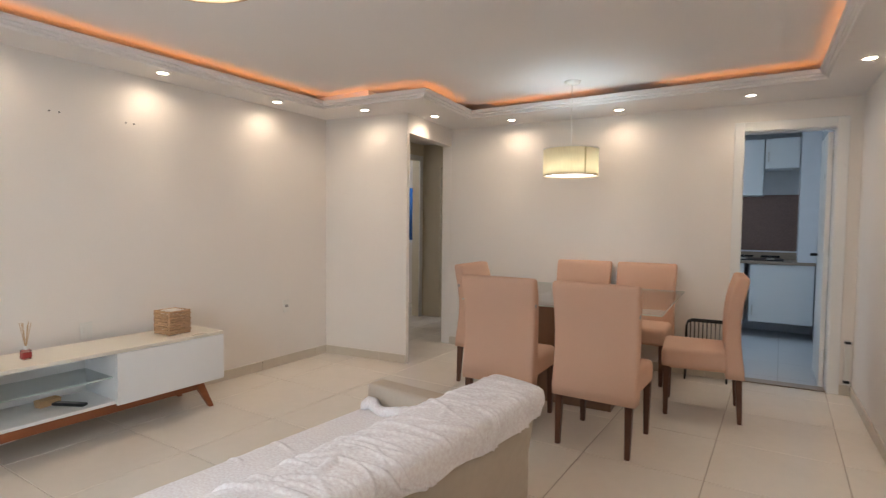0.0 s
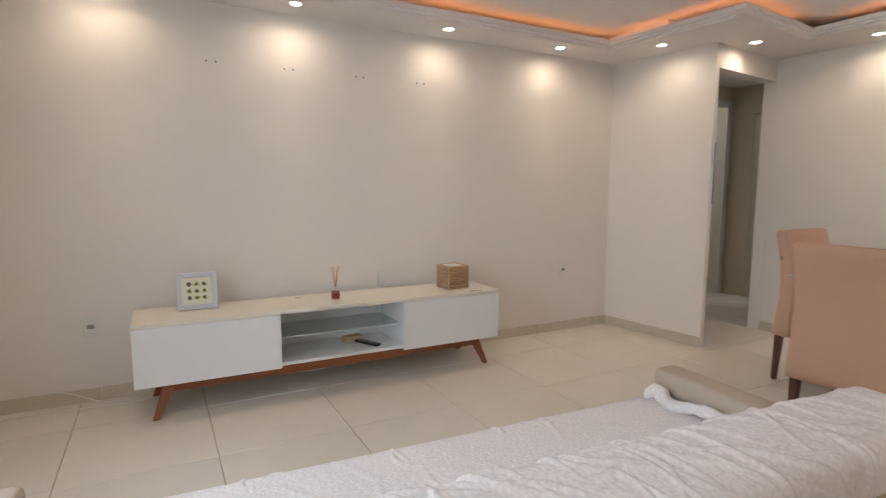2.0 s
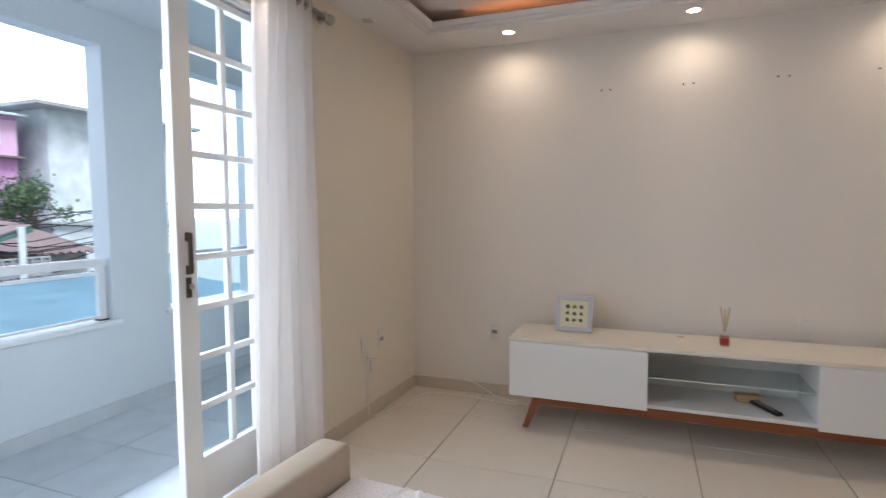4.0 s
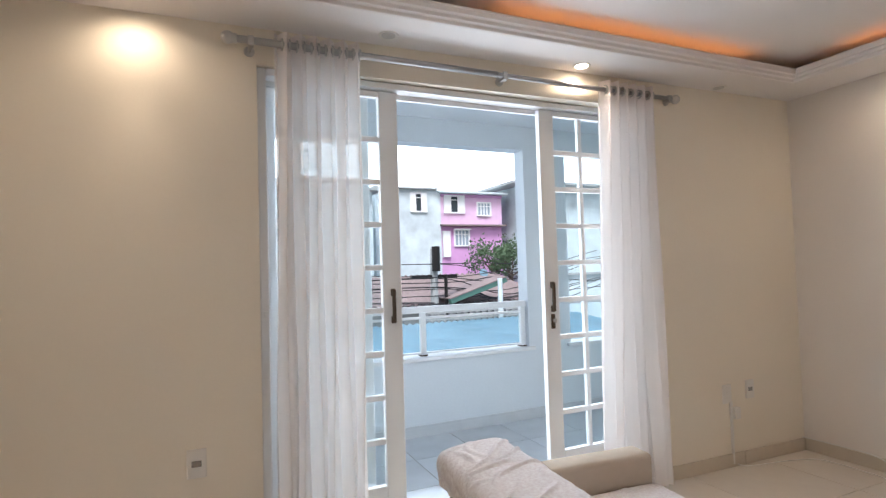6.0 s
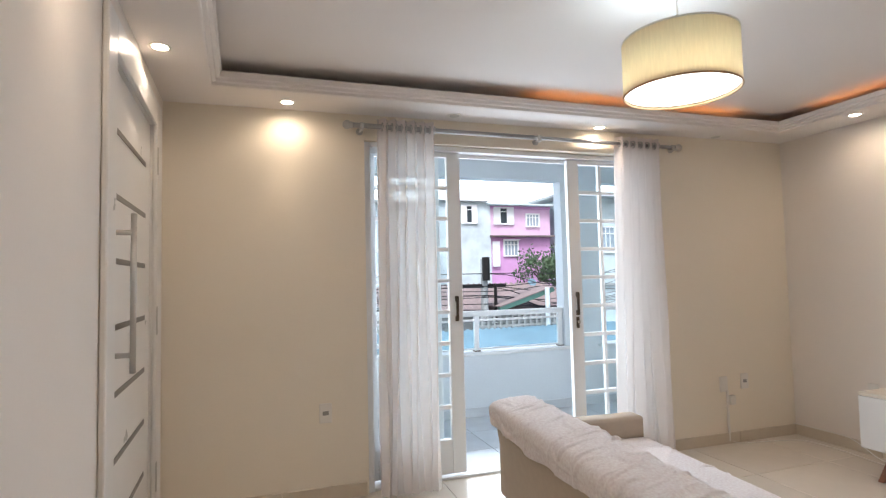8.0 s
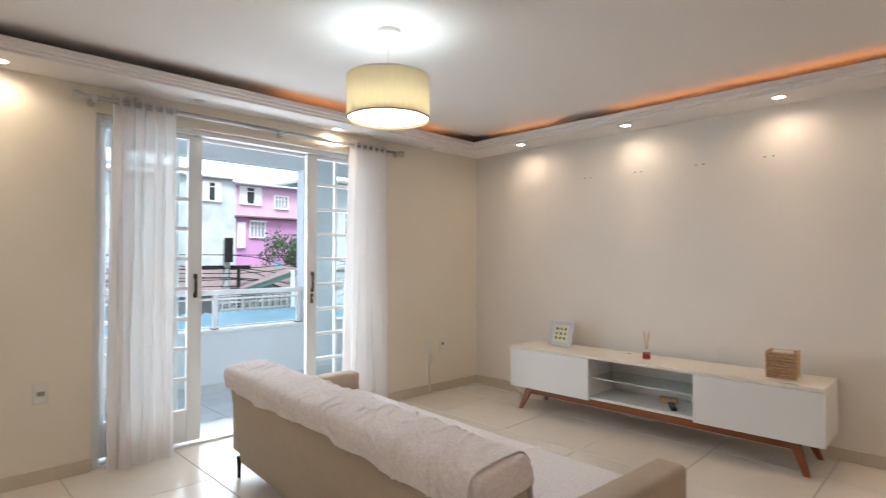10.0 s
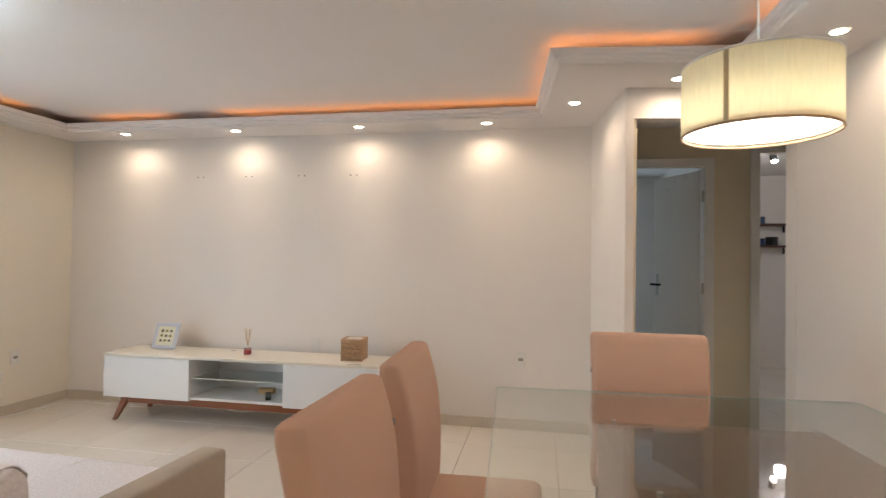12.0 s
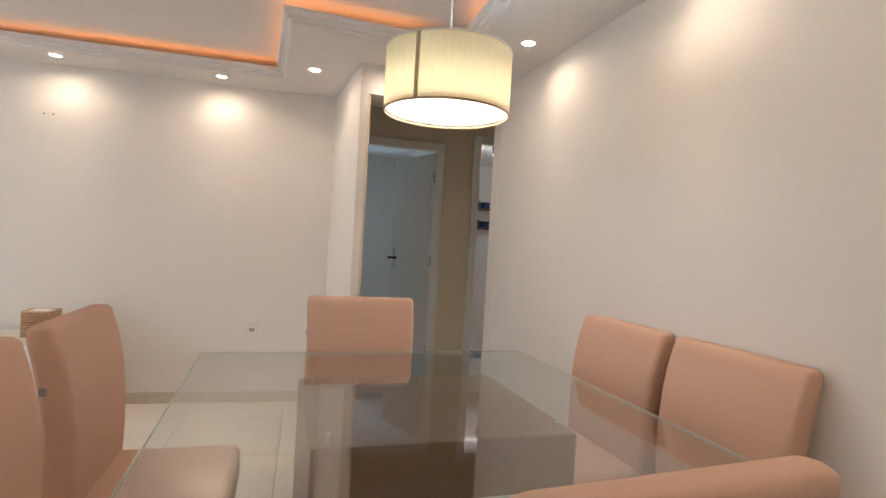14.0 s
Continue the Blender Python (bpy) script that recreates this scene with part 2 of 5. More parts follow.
def thing(name, label, category, m=None, group=""):
    ob = new(name)
    ob.empty_display_size = 0.1
    if m is not None:
        ob.matrix_world = m
    return tagged(ob, label, category, group)


def structure(name, bm, material, label=""):
    return tagged(part(name, bm, material), label, kind="structure")


def wall(name, a, b, thick, height, holes=(), material=WALL, label="", z0=0.0):
    """A wall whose room face runs from a to b, solid on its left-hand side; holes are (start, end, low, high) along it."""
    a, b = Vector((*a, 0)), Vector((*b, 0))
    d = b - a
    m = Matrix.Translation(a) @ Matrix.Rotation(math.atan2(d.y, d.x), 4, "Z")
    bm = bmesh.new()
    at = 0.0
    for s0, s1, l, h in sorted(holes):
        box(bm, at, 0, z0, s0, thick, height, m=m)
        if l > z0:
            box(bm, s0, 0, z0, s1, thick, l, m=m)
        if h < height:
            box(bm, s0, 0, h, s1, thick, height, m=m)
        at = s1
    box(bm, at, 0, z0, d.length, thick, height, m=m)
    return structure(name, bm, material, label)


def skirting(name, a, b, spans, z=0.08, material=BASE):
    a, b = Vector((*a, 0)), Vector((*b, 0))
    d = b - a
    m = Matrix.Translation(a) @ Matrix.Rotation(math.atan2(d.y, d.x), 4, "Z")
    bm = bmesh.new()
    for s0, s1 in spans:
        s = s0
        while s < s1 - 0.01:
            e = min(s + 0.634, s1)
            box(bm, s + 0.001, -0.012, 0.0, e - 0.001, -0.0005, z, 0.002, m=m, seg=1)
            s = e
    return structure(name, bm, material, "cream tiled skirting along the wall foot")


# ---- large structure ----
SOFFIT, LIP, TOP = 2.335, 2.40, 2.46
TV_A, TV_B = (0.0, 0.12), (0.0, 4.72)
RET_B = (0.92, 4.83)
HALL_B = (0.81, 5.79)
KIT_B = (4.37, 6.02)
WIN_R = (4.55, 0.0)
wall("wall_tv", TV_A, TV_B, 0.15, TOP + 0.1, label="plain off-white wall behind the media bench")
wall("wall_return", TV_B, RET_B, 0.03, TOP + 0.1, label="short off-white wall beside the hallway opening")
wall("wall_hall_opening", (0.92, 4.833), HALL_B, 0.10, TOP + 0.1, [(0.045, 0.96, 0, 2.155)], label="off-white wall with an open doorway into the hallway")
KIT0, KIT1 = 2.755, 3.425
wall("wall_dining", HALL_B, KIT_B, 0.13, TOP + 0.1, [(KIT0, KIT1, 0, 2.125)], label="off-white dining wall with the kitchen doorway")
wall("wall_entry", KIT_B, WIN_R, 0.15, TOP + 0.1, [(4.74, 5.71, 0, 2.13)], label="off-white wall with the entry door")
wall("wall_window", WIN_R, TV_A, 0.15, TOP + 0.1, [(1.14, 3.335, 0, 2.175)], CREAM, label="warm white wall with the balcony sliding door")
structure("ceiling", one(-0.2, -0.2, TOP, 4.8, 6.2, TOP + 0.12), CEIL, "flat white plaster ceiling")


def ring(bm, outer, inner, zo, zi):
    a = [bm.verts.new((*p, zo)) for p in outer]
    b = [bm.verts.new((*p, zi)) for p in inner]
    for i in range(len(a)):
        j = (i + 1) % len(a)
        bm.faces.new((a[i], a[j], b[j], b[i]))


ROOM = [(-0.03, 0.05), (4.58, -0.03), (4.40, 6.08), (0.78, 5.84), (0.90, 4.86), (-0.03, 4.75)]
EDGE = [(0.385, 0.43), (4.215, 0.39), (4.05, 5.30), (1.33, 5.31), (1.43, 4.38), (0.385, 4.30)]


def inset(poly, d):
    """The outline moved by d into the room."""
    out = []
    for i, p in enumerate(poly):
        p0, p2 = Vector(poly[i - 1]), Vector(poly[(i + 1) % len(poly)])
        p = Vector(p)
        n1, n2 = Vector((-(p - p0).y, (p - p0).x)).normalized(), Vector((-(p2 - p).y, (p2 - p).x)).normalized()
        k = n1 + n2
        out.append(tuple(p + k * d / (1 + n1.dot(n2))))
    return out


bm = bmesh.new()
ring(bm, ROOM, inset(EDGE, -0.058), SOFFIT, SOFFIT)
prof = [(-0.058, SOFFIT), (-0.050, SOFFIT + 0.003), (-0.046, SOFFIT + 0.016), (-0.038, SOFFIT + 0.018), (-0.030, SOFFIT + 0.020), (-0.026, SOFFIT + 0.034),
        (-0.018, SOFFIT + 0.036), (-0.010, SOFFIT + 0.038), (-0.004, LIP - 0.008), (0.0, LIP - 0.006), (0.0, LIP), (-0.02, LIP), (-0.02, LIP - 0.02), (-0.30, LIP - 0.02)]
for (d0, z0), (d1, z1) in zip(prof, prof[1:]):
    ring(bm, inset(EDGE, d0), inset(EDGE, d1), z0, z1)
structure("ceiling_cornice", bm, CEIL, "white plaster cove border with stepped moulding")

# amber LED strips lying in the cove, with dead stretches
def led(name, a, b):
    a, b = Vector(a), Vector(b)
    d = b - a
    m = Matrix.Translation((*a, 0)) @ Matrix.Rotation(math.atan2(d.y, d.x), 4, "Z")
    t = thing(name, "amber LED strip glowing in the ceiling cove", "led strip", m, "cove led strips")
    part("backing", one(0, -0.008, LIP - 0.0195, d.length, 0.008, LIP - 0.012), PLASTIC, t)
    part("diodes", one(0, -0.006, LIP - 0.012, d.length, 0.006, LIP - 0.006), LEDMAT, t, "amber glowing diodes")


IN = inset(EDGE, -0.04)


def along(i, f):
    p, q = Vector(IN[i]), Vector(IN[(i + 1) % 6])
    return p.lerp(q, f)


for i, f0, f1 in ((0, 0.10, 0.52), (1, 0.55, 0.99), (2, 0.02, 0.38), (2, 0.56, 0.93), (3, 0.22, 0.99), (4, 0.03, 0.98), (5, 0.01, 0.64), (5, 0.76, 0.93)):
    led("led_strip", along(i, f0), along(i, f1))

skirting("baseboard", TV_A, TV_B, [(0.0, 4.60)])
skirting("baseboard", TV_B, RET_B, [(0.0, 0.925)])
skirting("baseboard", HALL_B, KIT_B, [(0.0, KIT0 - 0.06), (KIT1 + 0.06, 3.55)])
skirting("baseboard", KIT_B, WIN_R, [(0.0, 4.60), (5.85, 6.02)])
skirting("baseboard", WIN_R, TV_A, [(0.0, 1.13), (3.345, 4.55)])

# hallway behind the dining wall
HX = -0.45
wall("wall_hall_west", (HX, 4.60), (HX, 7.1), 0.12, 2.5, [(0.42, 1.06, 0, 2.10), (1.45, 2.40, 0, 2.20)], HALLWALL, "beige hallway wall with two doorways")
wall("wall_hall_end", (HX, 7.1), (0.95, 7.1), 0.12, 2.5, [(0.28, 0.95, 0, 2.1)], HALLWALL, "beige wall at the end of the hallway")
wall("wall_hall_east", (0.81, 7.1), (0.81, 5.9), 0.10, 2.5, (), HALLWALL, "beige hallway wall behind the dining room")
wall("wall_hall_south", (0.90, 4.895), (HX, 4.86), 0.04, 2.5, (), HALLWALL, "beige wall at the start of the hallway")
structure("ceiling_hall", one(HX - 3.2, 4.4, 2.42, 0.82, 9.5, 2.5), CEIL, "white hallway ceiling")
# rooms beyond the hallway
wall("wall_bedroom_back", (-3.2, 3.4), (-3.2, 9.0), 0.1, 2.5, (), WALL, "white wall of the far rooms")
wall("wall_bedroom_divide", (-3.2, 5.86), (HX - 0.12, 5.86), 0.06, 2.5, (), WALL, "white partition between the far rooms")
wall("wall_bedroom_north", (-3.2, 8.0), (1.2, 8.0), 0.1, 2.5, [(1.55, 2.5, 1.0, 1.95)], WALL, "white wall with a small window")
wall("wall_bedroom_south", (HX - 0.12, 4.0), (-3.2, 4.0), 0.1, 2.5, (), WALL, "white wall of the far bedroom")
wall("wall_bedroom_east", (HX - 0.12, 4.62), (HX - 0.12, 4.0), 0.1, 2.5, (), WALL, "white wall of the far bedroom")
wall("wall_north_closet", (1.2, 8.0), (1.2, 7.0), 0.1, 2.5, (), WALL, "white wall beyond the hallway door")
structure("ceiling_bedroom", one(-3.3, 3.9, 2.505, HX, 8.1, 2.55), CEIL, "white ceiling of the far rooms")

# balcony
structure("balcony_floor_slab", one(-0.4, -1.60, -0.20, 4.9, -0.15, -0.022), BALCWALL, "concrete balcony slab")
bm = bmesh.new()
PY = -1.42
box(bm, -0.4, PY - 0.14, -0.02, 4.9, PY, 0.56)
box(bm, -0.4, PY - 0.14, 0.56, -0.15, PY, 2.6)
box(bm, 0.70, PY - 0.14, 0.56, 1.13, PY, 2.6)
box(bm, -0.15, PY - 0.14, 2.26, 0.70, PY, 2.6)
box(bm, 4.25, PY - 0.14, 0.56, 4.9, PY, 2.6)
box(bm, 1.13, PY - 0.14, 2.26, 4.25, PY, 2.6)
structure("balcony_parapet", bm, BALCWALL, "pale grey-blue balcony wall with a wide opening")
structure("balcony_side_wall", one(-0.4, -1.42, -0.02, -0.28, -0.15, 2.6), BALCWALL)
structure("balcony_side_wall", one(4.78, -1.42, -0.02, 4.9, -0.15, 2.6), BALCWALL)
structure("ceiling_balcony", one(-0.4, -1.6, 2.46, 4.9, -0.15, 2.6), BALCWALL, "pale balcony ceiling")
structure("balcony_sill", one(1.08, PY - 0.16, 0.56, 4.3, PY + 0.03, 0.59, 0.006), mat("white_sill", (0.78, 0.79, 0.80), 0.4, grain=0.02), "white stone sill on the balcony parapet")
structure("balcony_sill", one(-0.2, PY - 0.16, 0.56, 0.74, PY + 0.03, 0.59, 0.006), ALU, "white stone sill on the balcony parapet")
structure("baseboard_balcony", one(-0.27, PY, -0.015, 4.77, PY + 0.012, 0.075, 0.003), BALCTILE, "grey tiled balcony skirting")

# kitchen
KX0, KX1, KY0, KY1 = 2.3, 4.22, 6.10, 8.75
KTILE = mat("white_marble_tile", (0.70, 0.73, 0.77), 0.2, grain=0.04, scale=8, stain=0.12, vary=0.02)
SPLASH = mat("brown_mosaic", (0.16, 0.10, 0.085), 0.45, grain=0.3, scale=60, bump=0.2, stain=0.1)
KWHITE = mat("kitchen_cabinet_white", (0.70, 0.74, 0.76), 0.3, grain=0.01, stain=0.02)
wall("wall_kitchen_back", (KX0 - 0.1, KY1), (KX1 + 0.1, KY1), 0.1, 2.55, (), KTILE, "white tiled kitchen wall")
wall("wall_kitchen_east", (KX1, KY1), (KX1, KY0), 0.1, 2.55, (), KTILE, "marbled white tiled kitchen wall")
wall("wall_kitchen_west", (KX0, KY0 - 0.15), (KX0, KY1), 0.1, 2.55, [(0.9, 1.9, 1.1, 2.0)], KTILE, "white tiled kitchen wall with a window opening")
structure("kitchen_column", one(4.03, KY1 - 0.62, 0.916, 4.22, KY1 - 0.002, 2.5), KTILE, "marbled tiled column beside the worktop")
structure("ceiling_kitchen", one(KX0 - 0.1, KY0 - 0.1, 2.50, KX1 + 0.1, KY1 + 0.1, 2.6), CEIL, "kitchen ceiling")


# ---- living room things ----
def downlight(x, y, lit=True, tilt=(0, 0)):
    t = thing("downlight", "small round white recessed ceiling downlight, " + ("glowing warm" if lit else "switched off"), "downlight", pose(x, y, SOFFIT), "recessed downlights")
    part("trim_ring", lathe([(0.032, -0.0005), (0.044, -0.005), (0.047, -0.003), (0.047, 0.004), (0.031, 0.006)], 28), PLASTIC, t, smooth=True)
    part("lens", lathe([(0.001, -0.003), (0.032, -0.003), (0.032, 0.003)], 28), DISC if lit else DISC_OFF, t, "glowing lens" if lit else "dark lens")
    if lit:
        s = new("spot", bpy.data.lights.new("spot", "SPOT"))
        s.data.energy, s.data.color, s.data.spot_size, s.data.spot_blend, s.data.shadow_soft_size = SPOT, SPOT_COLOUR, radians(170), 0.8, 0.02
        s.matrix_world = look((x, y, SOFFIT - 0.012), (x + tilt[0], y + tilt[1], SOFFIT - 1))
        s = new("beam", bpy.data.lights.new("beam", "SPOT"))
        s.data.energy, s.data.color, s.data.spot_size, s.data.spot_blend, s.data.shadow_soft_size = BEAM, SPOT_COLOUR, radians(56), 1.0, 0.02
        s.matrix_world = look((x, y, SOFFIT - 0.012), (x + tilt[0], y + tilt[1], SOFFIT - 1))


# entry wall lamps at y 3.89, 2.85, 1.81: unseen, added at the row's spacing
for x, y, lit in ((0.23, 0.86, 1), (0.22, 1.88, 1), (0.22, 2.93, 1), (0.21, 3.93, 1), (0.65, 4.55, 1), (1.05, 5.09, 1), (1.60, 5.62, 1), (2.62, 5.66, 1),
                  (3.63, 5.62, 1), (4.28, 4.92, 1), (4.32, 3.89, 1), (4.36, 2.85, 1), (4.40, 1.81, 1), (4.44, 0.77, 1), (3.88, 0.16, 1), (2.85, 0.16, 0), (1.76, 0.16, 1), (0.71, 0.16, 0)):
    downlight(x, y, lit)


def pendant(x, y, middle, size, seam):
    t = thing("pendant_lamp", "drum pendant lamp with a straw-coloured fabric shade, lit", "pendant lamp", pose(x, y, TOP), "drum pendants")
    z0, z1, r = middle - 0.105 - TOP, middle + 0.105 - TOP, size
    part("canopy", lathe([(0.001, -0.028), (0.05, -0.027), (0.062, -0.015), (0.064, -0.001)], 32), PLASTIC, t, "white ceiling canopy", True)
    part("cord", bar((0, 0, -0.02), (0, 0, z1 - 0.02), 0.0035), PLASTIC, t, "white cord")
    part("shade", lathe([(r, z0), (r, z1), (r - 0.003, z1), (r - 0.003, z0), (r, z0)], 64), SHADE, t, "straw-coloured fabric drum shade", True)
    for z in (z0, z1):
        part("shade_ring", lathe([(r + 0.001, z - 0.003), (r + 0.002, z), (r + 0.001, z + 0.004), (r - 0.004, z + 0.004), (r - 0.004, z - 0.003), (r + 0.001, z - 0.003)], 64), REED if z == z0 else PLASTIC, t, smooth=True)
    part("shade_seam", one(-0.007, -r - 0.0022, z0 + 0.004, 0.007, -r - 0.0004, z1 - 0.004, m=pose(0, 0, 0, 0, 0, seam)), SEAM, t, "overlapping seam of the shade")
    part("diffuser", lathe([(0.001, z0 + 0.012), (r - 0.006, z0 + 0.012), (r - 0.006, z0 + 0.015), (0.001, z0 + 0.015)], 48), BULB, t, "white glowing diffuser disc")
    bm = bmesh.new()
    for k in range(3):
        a = 2 * math.pi * k / 3
        rod(bm, (0, 0, z1 - 0.03), (r * math.cos(a), r * math.sin(a), z1 - 0.002), 0.002, n=6)
    part("spider", bm, STEEL, t)
    part("lamp_holder", bar((0, 0, z1 - 0.08), (0, 0, z1 - 0.015), 0.02, 0.016), PLASTIC, t)
    s = new("bulb_light", bpy.data.lights.new("bulb_light", "POINT"))
    s.data.energy, s.data.color, s.data.shadow_soft_size = PENDANT, PENDANT_COLOUR, 0.09
    s.location = (x, y, middle + 0.02)


pendant(2.47, 1.685, 2.105, 0.214, -120)
pendant(2.42, 4.995, 1.814, 0.216, 49)


def media_bench():
    t = thing("media_bench", "low white lacquered media bench on splayed reddish wood legs", "tv stand")
    x0, x1, y0, y1, z0, z1 = 0.075, 0.485, 0.935, 3.20, 0.195, 0.53
    c0, c1 = 1.69, 2.465
    part("top_panel", one(x0, y0, z1 - 0.022, x1, y1, z1, 0.003), LACQUER_TOP, t, "cream-white glossy top")
    part("bottom_panel", one(x0, y0 + 0.001, z0, x1 - 0.02, y1 - 0.001, z0 + 0.02, 0.002), LACQUER, t)
    part("back_panel", one(x0, y0 + 0.02, z0 + 0.02, x0 + 0.012, y1 - 0.02, z1 - 0.022), LACQUER, t)
    for y in (y0, c0 - 0.018, c1, y1 - 0.018):
        part("side_panel", one(x0 + 0.012, y, z0 + 0.02, x1 - 0.02, y + 0.018, z1 - 0.022, 0.001), LACQUER, t)
    for a, b in ((y0, c0), (c1, y1)):
        part("door", one(x1 - 0.019, a + 0.001, z0 - 0.008, x1 + 0.001, b - 0.001, z1 - 0.024, 0.002), LACQUER, t, "plain white push-open door")
    part("glass_shelf", one(x0 + 0.014, c0 + 0.002, 0.352, x1 - 0.05, c1 - 0.002, 0.36), SHELFGLASS, t, "clear glass shelf")
    part("shelf_edge", one(x1 - 0.05, c0 + 0.002, 0.352, x1 - 0.048, c1 - 0.002, 0.36), GLASSEDGE, t)
    for a, b in ((x1 - 0.085, x1 - 0.045), (x0 + 0.03, x0 + 0.07)):
        part("base_rail", one(a, y0 + 0.16, 0.135, b, y1 - 0.16, z0 - 0.001, 0.003), REDWOOD, t, "reddish wood rail")
    for sx, lx in ((1, x1 - 0.065), (-1, x0 + 0.05)):
        for sy, top, foot in ((-1, y0 + 0.17, y0 + 0.095), (1, y1 - 0.17, y1 - 0.095)):
            bm = bmesh.new()
            rings = []
            for z, w, f in ((0.0, 0.013, 1), (0.19, 0.024, 0)):
                cx, cy = lx + sx * 0.045 * f, top + (foot - top) * f
                rings.append([bm.verts.new((cx + a * w, cy + b * w * 1.3, z)) for a, b in ((-1, -1), (1, -1), (1, 1), (-1, 1))])
            for k in range(4):
                bm.faces.new((rings[0][k], rings[0][(k + 1) % 4], rings[1][(k + 1) % 4], rings[1][k]))
            bm.faces.new(rings[0]), bm.faces.new(rings[1])
            bmesh.ops.bevel(bm, geom=bm.edges[:], offset=0.003, segments=1, affect="EDGES")
            part("leg", bm, REDWOOD, t)
    part("cable_grommet", bar((x0 + 0.012, 2.05, 0.43), (x0 + 0.017, 2.05, 0.43), 0.022), PLASTIC, t)


media_bench()

# things on the bench
t = thing("picture_frame", "pale grey picture frame with a small olive and black print", "picture frame", pose(0.24, 1.27, 0.534, 0, -19, 0))
for a, b, c, d in ((-0.108, 0, -0.08, 0.215), (0.08, 0, 0.108, 0.215)):
    part("frame_side", one(-0.009, a, b, 0.009, c, d, 0.003), FRAMEGREY, t)
for z in (0.0, 0.187):
    part("frame_rail", one(-0.0088, -0.08, z, 0.0088, 0.08, z + 0.028, 0.003), FRAMEGREY, t)
part("mount", one(-0.004, -0.08, 0.028, 0.002, 0.08, 0.187), PAPER, t, "cream mount")
random.seed(4)
for i in range(9):
    cy, cz = -0.04 + 0.04 * (i % 3), 0.068 + 0.040 * (i // 3)
    bm = bmesh.new()
    blot = [bm.verts.new((0.0024, cy + random.uniform(0.009, 0.018) * math.cos(k * 0.5236), cz + random.uniform(0.008, 0.017) * math.sin(k * 0.5236))) for k in range(12)]
    f = bm.faces.new(blot)
    bmesh.ops.extrude_face_region(bm, geom=[f])
    for v in blot:
        v.co.x = 0.0012
    motif = part("motif", bm, OLIVE if i % 2 else SAGE, t, "olive printed motif" if i % 2 else "grey-green printed motif")
    bm = one(0.0025, cy - 0.005, cz - 0.008, 0.0028, cy + 0.004, cz + 0.006)
    part("motif_stem", bm, INK, motif, "dark stem")
part("easel_back", bar((-0.011, 0, 0.13), (-0.070, 0, 0.028), 0.006), BLACK, t)

t = thing("reed_diffuser", "small glass reed diffuser with red label and wooden sticks", "reed diffuser", pose(0.30, 2.07, 0.531))
part("bottle", one(-0.022, -0.022, 0, 0.022, 0.022, 0.055, 0.006), clear("diffuser_glass", (0.9, 0.6, 0.5)), t, "clear glass bottle")
part("label_band", one(-0.0225, -0.0225, 0.008, 0.0225, 0.0225, 0.042, 0.005), REDLIQUID, t, "red label")
part("neck", bar((0, 0, 0.055), (0, 0, 0.075), 0.011), PLASTIC, t)
for k in range(6):
    a = 2 * math.pi * k / 6
    part("reed", bar((0, 0, 0.06), (0.03 * math.cos(a), 0.026 * math.sin(a), 0.20 + 0.006 * (k % 3)), 0.0018, n=6), REED, t)


def basket():
    t = thing("woven_basket", "square brown woven basket holding rolled white napkins", "basket", pose(0.27, 2.945, 0.531, 0, 0, 4))
    w, h, rows = 0.078, 0.165, 9
    bm = bmesh.new()
    for i in range(rows):
        z = (i + 0.5) * h / rows
        pts = []
        for side in range(4):
            for k in range(9):
                f = -1 + 2 * k / 9
                o = w + 0.004 * (1 if (k + i) % 2 else -1) - 0.006 * (i == 0)
                pts.append(((f * w, -o), (o, f * w), (-f * w, o), (-o, -f * w))[side])
        ringp = [(x, y, z + 0.001 * math.sin(j * 2.1 + i)) for j, (x, y) in enumerate(pts)]
        sub = tube(ringp + [ringp[0]], h / rows * 0.47, 6)
        me = bpy.data.meshes.new("tmp")
        sub.to_mesh(me), sub.free()
        bm.from_mesh(me)
        bpy.data.meshes.remove(me)
    part("weave", bm, RATTAN, t, smooth=True)
    for x, y in ((-w, -w), (w, -w), (w, w), (-w, w)):
        part("corner_stake", bar((x, y, 0), (x, y, h), 0.006, n=8), RATTAN, t)
    part("base", one(-w + 0.004, -w + 0.004, 0.002, w - 0.004, w - 0.004, 0.012), RATTAN, t)
    for k in range(4):
        n = tagged(part("napkin_roll", bar((-0.042 + 0.028 * k, -0.05, 0.0), (-0.042 + 0.028 * k, 0.055, 0.0), 0.018, 0.016, 14), mat("napkin_cloth", (0.72, 0.66, 0.60), 0.9, grain=0.05, scale=80, bump=0.2)),
                   "rolled off-white napkin lying in the basket", "napkin", "napkins in the basket")
        n.matrix_world = pose(0.27, 2.945, 0.531 + 0.148, 0, 0, 4)


basket()
t = thing("remote_control", "black remote control lying in the open compartment", "remote control", pose(0.33, 2.27, 0.2155, 0, 0, 28))
part("body", one(-0.10, -0.022, 0, 0.10, 0.022, 0.018, 0.007), BLACK, t)
part("keypad", one(-0.07, -0.015, 0.018, 0.06, 0.015, 0.0195), GROOVE, t)
t = thing("wooden_box", "small wooden block standing behind the remote control", "box", pose(0.22, 2.20, 0.2155, 0, 0, 8))
part("body", one(-0.03, -0.06, 0, 0.03, 0.06, 0.03, 0.004), REED, t)
part("lid", one(-0.031, -0.061, 0.03, 0.031, 0.061, 0.04, 0.003), REED, t)


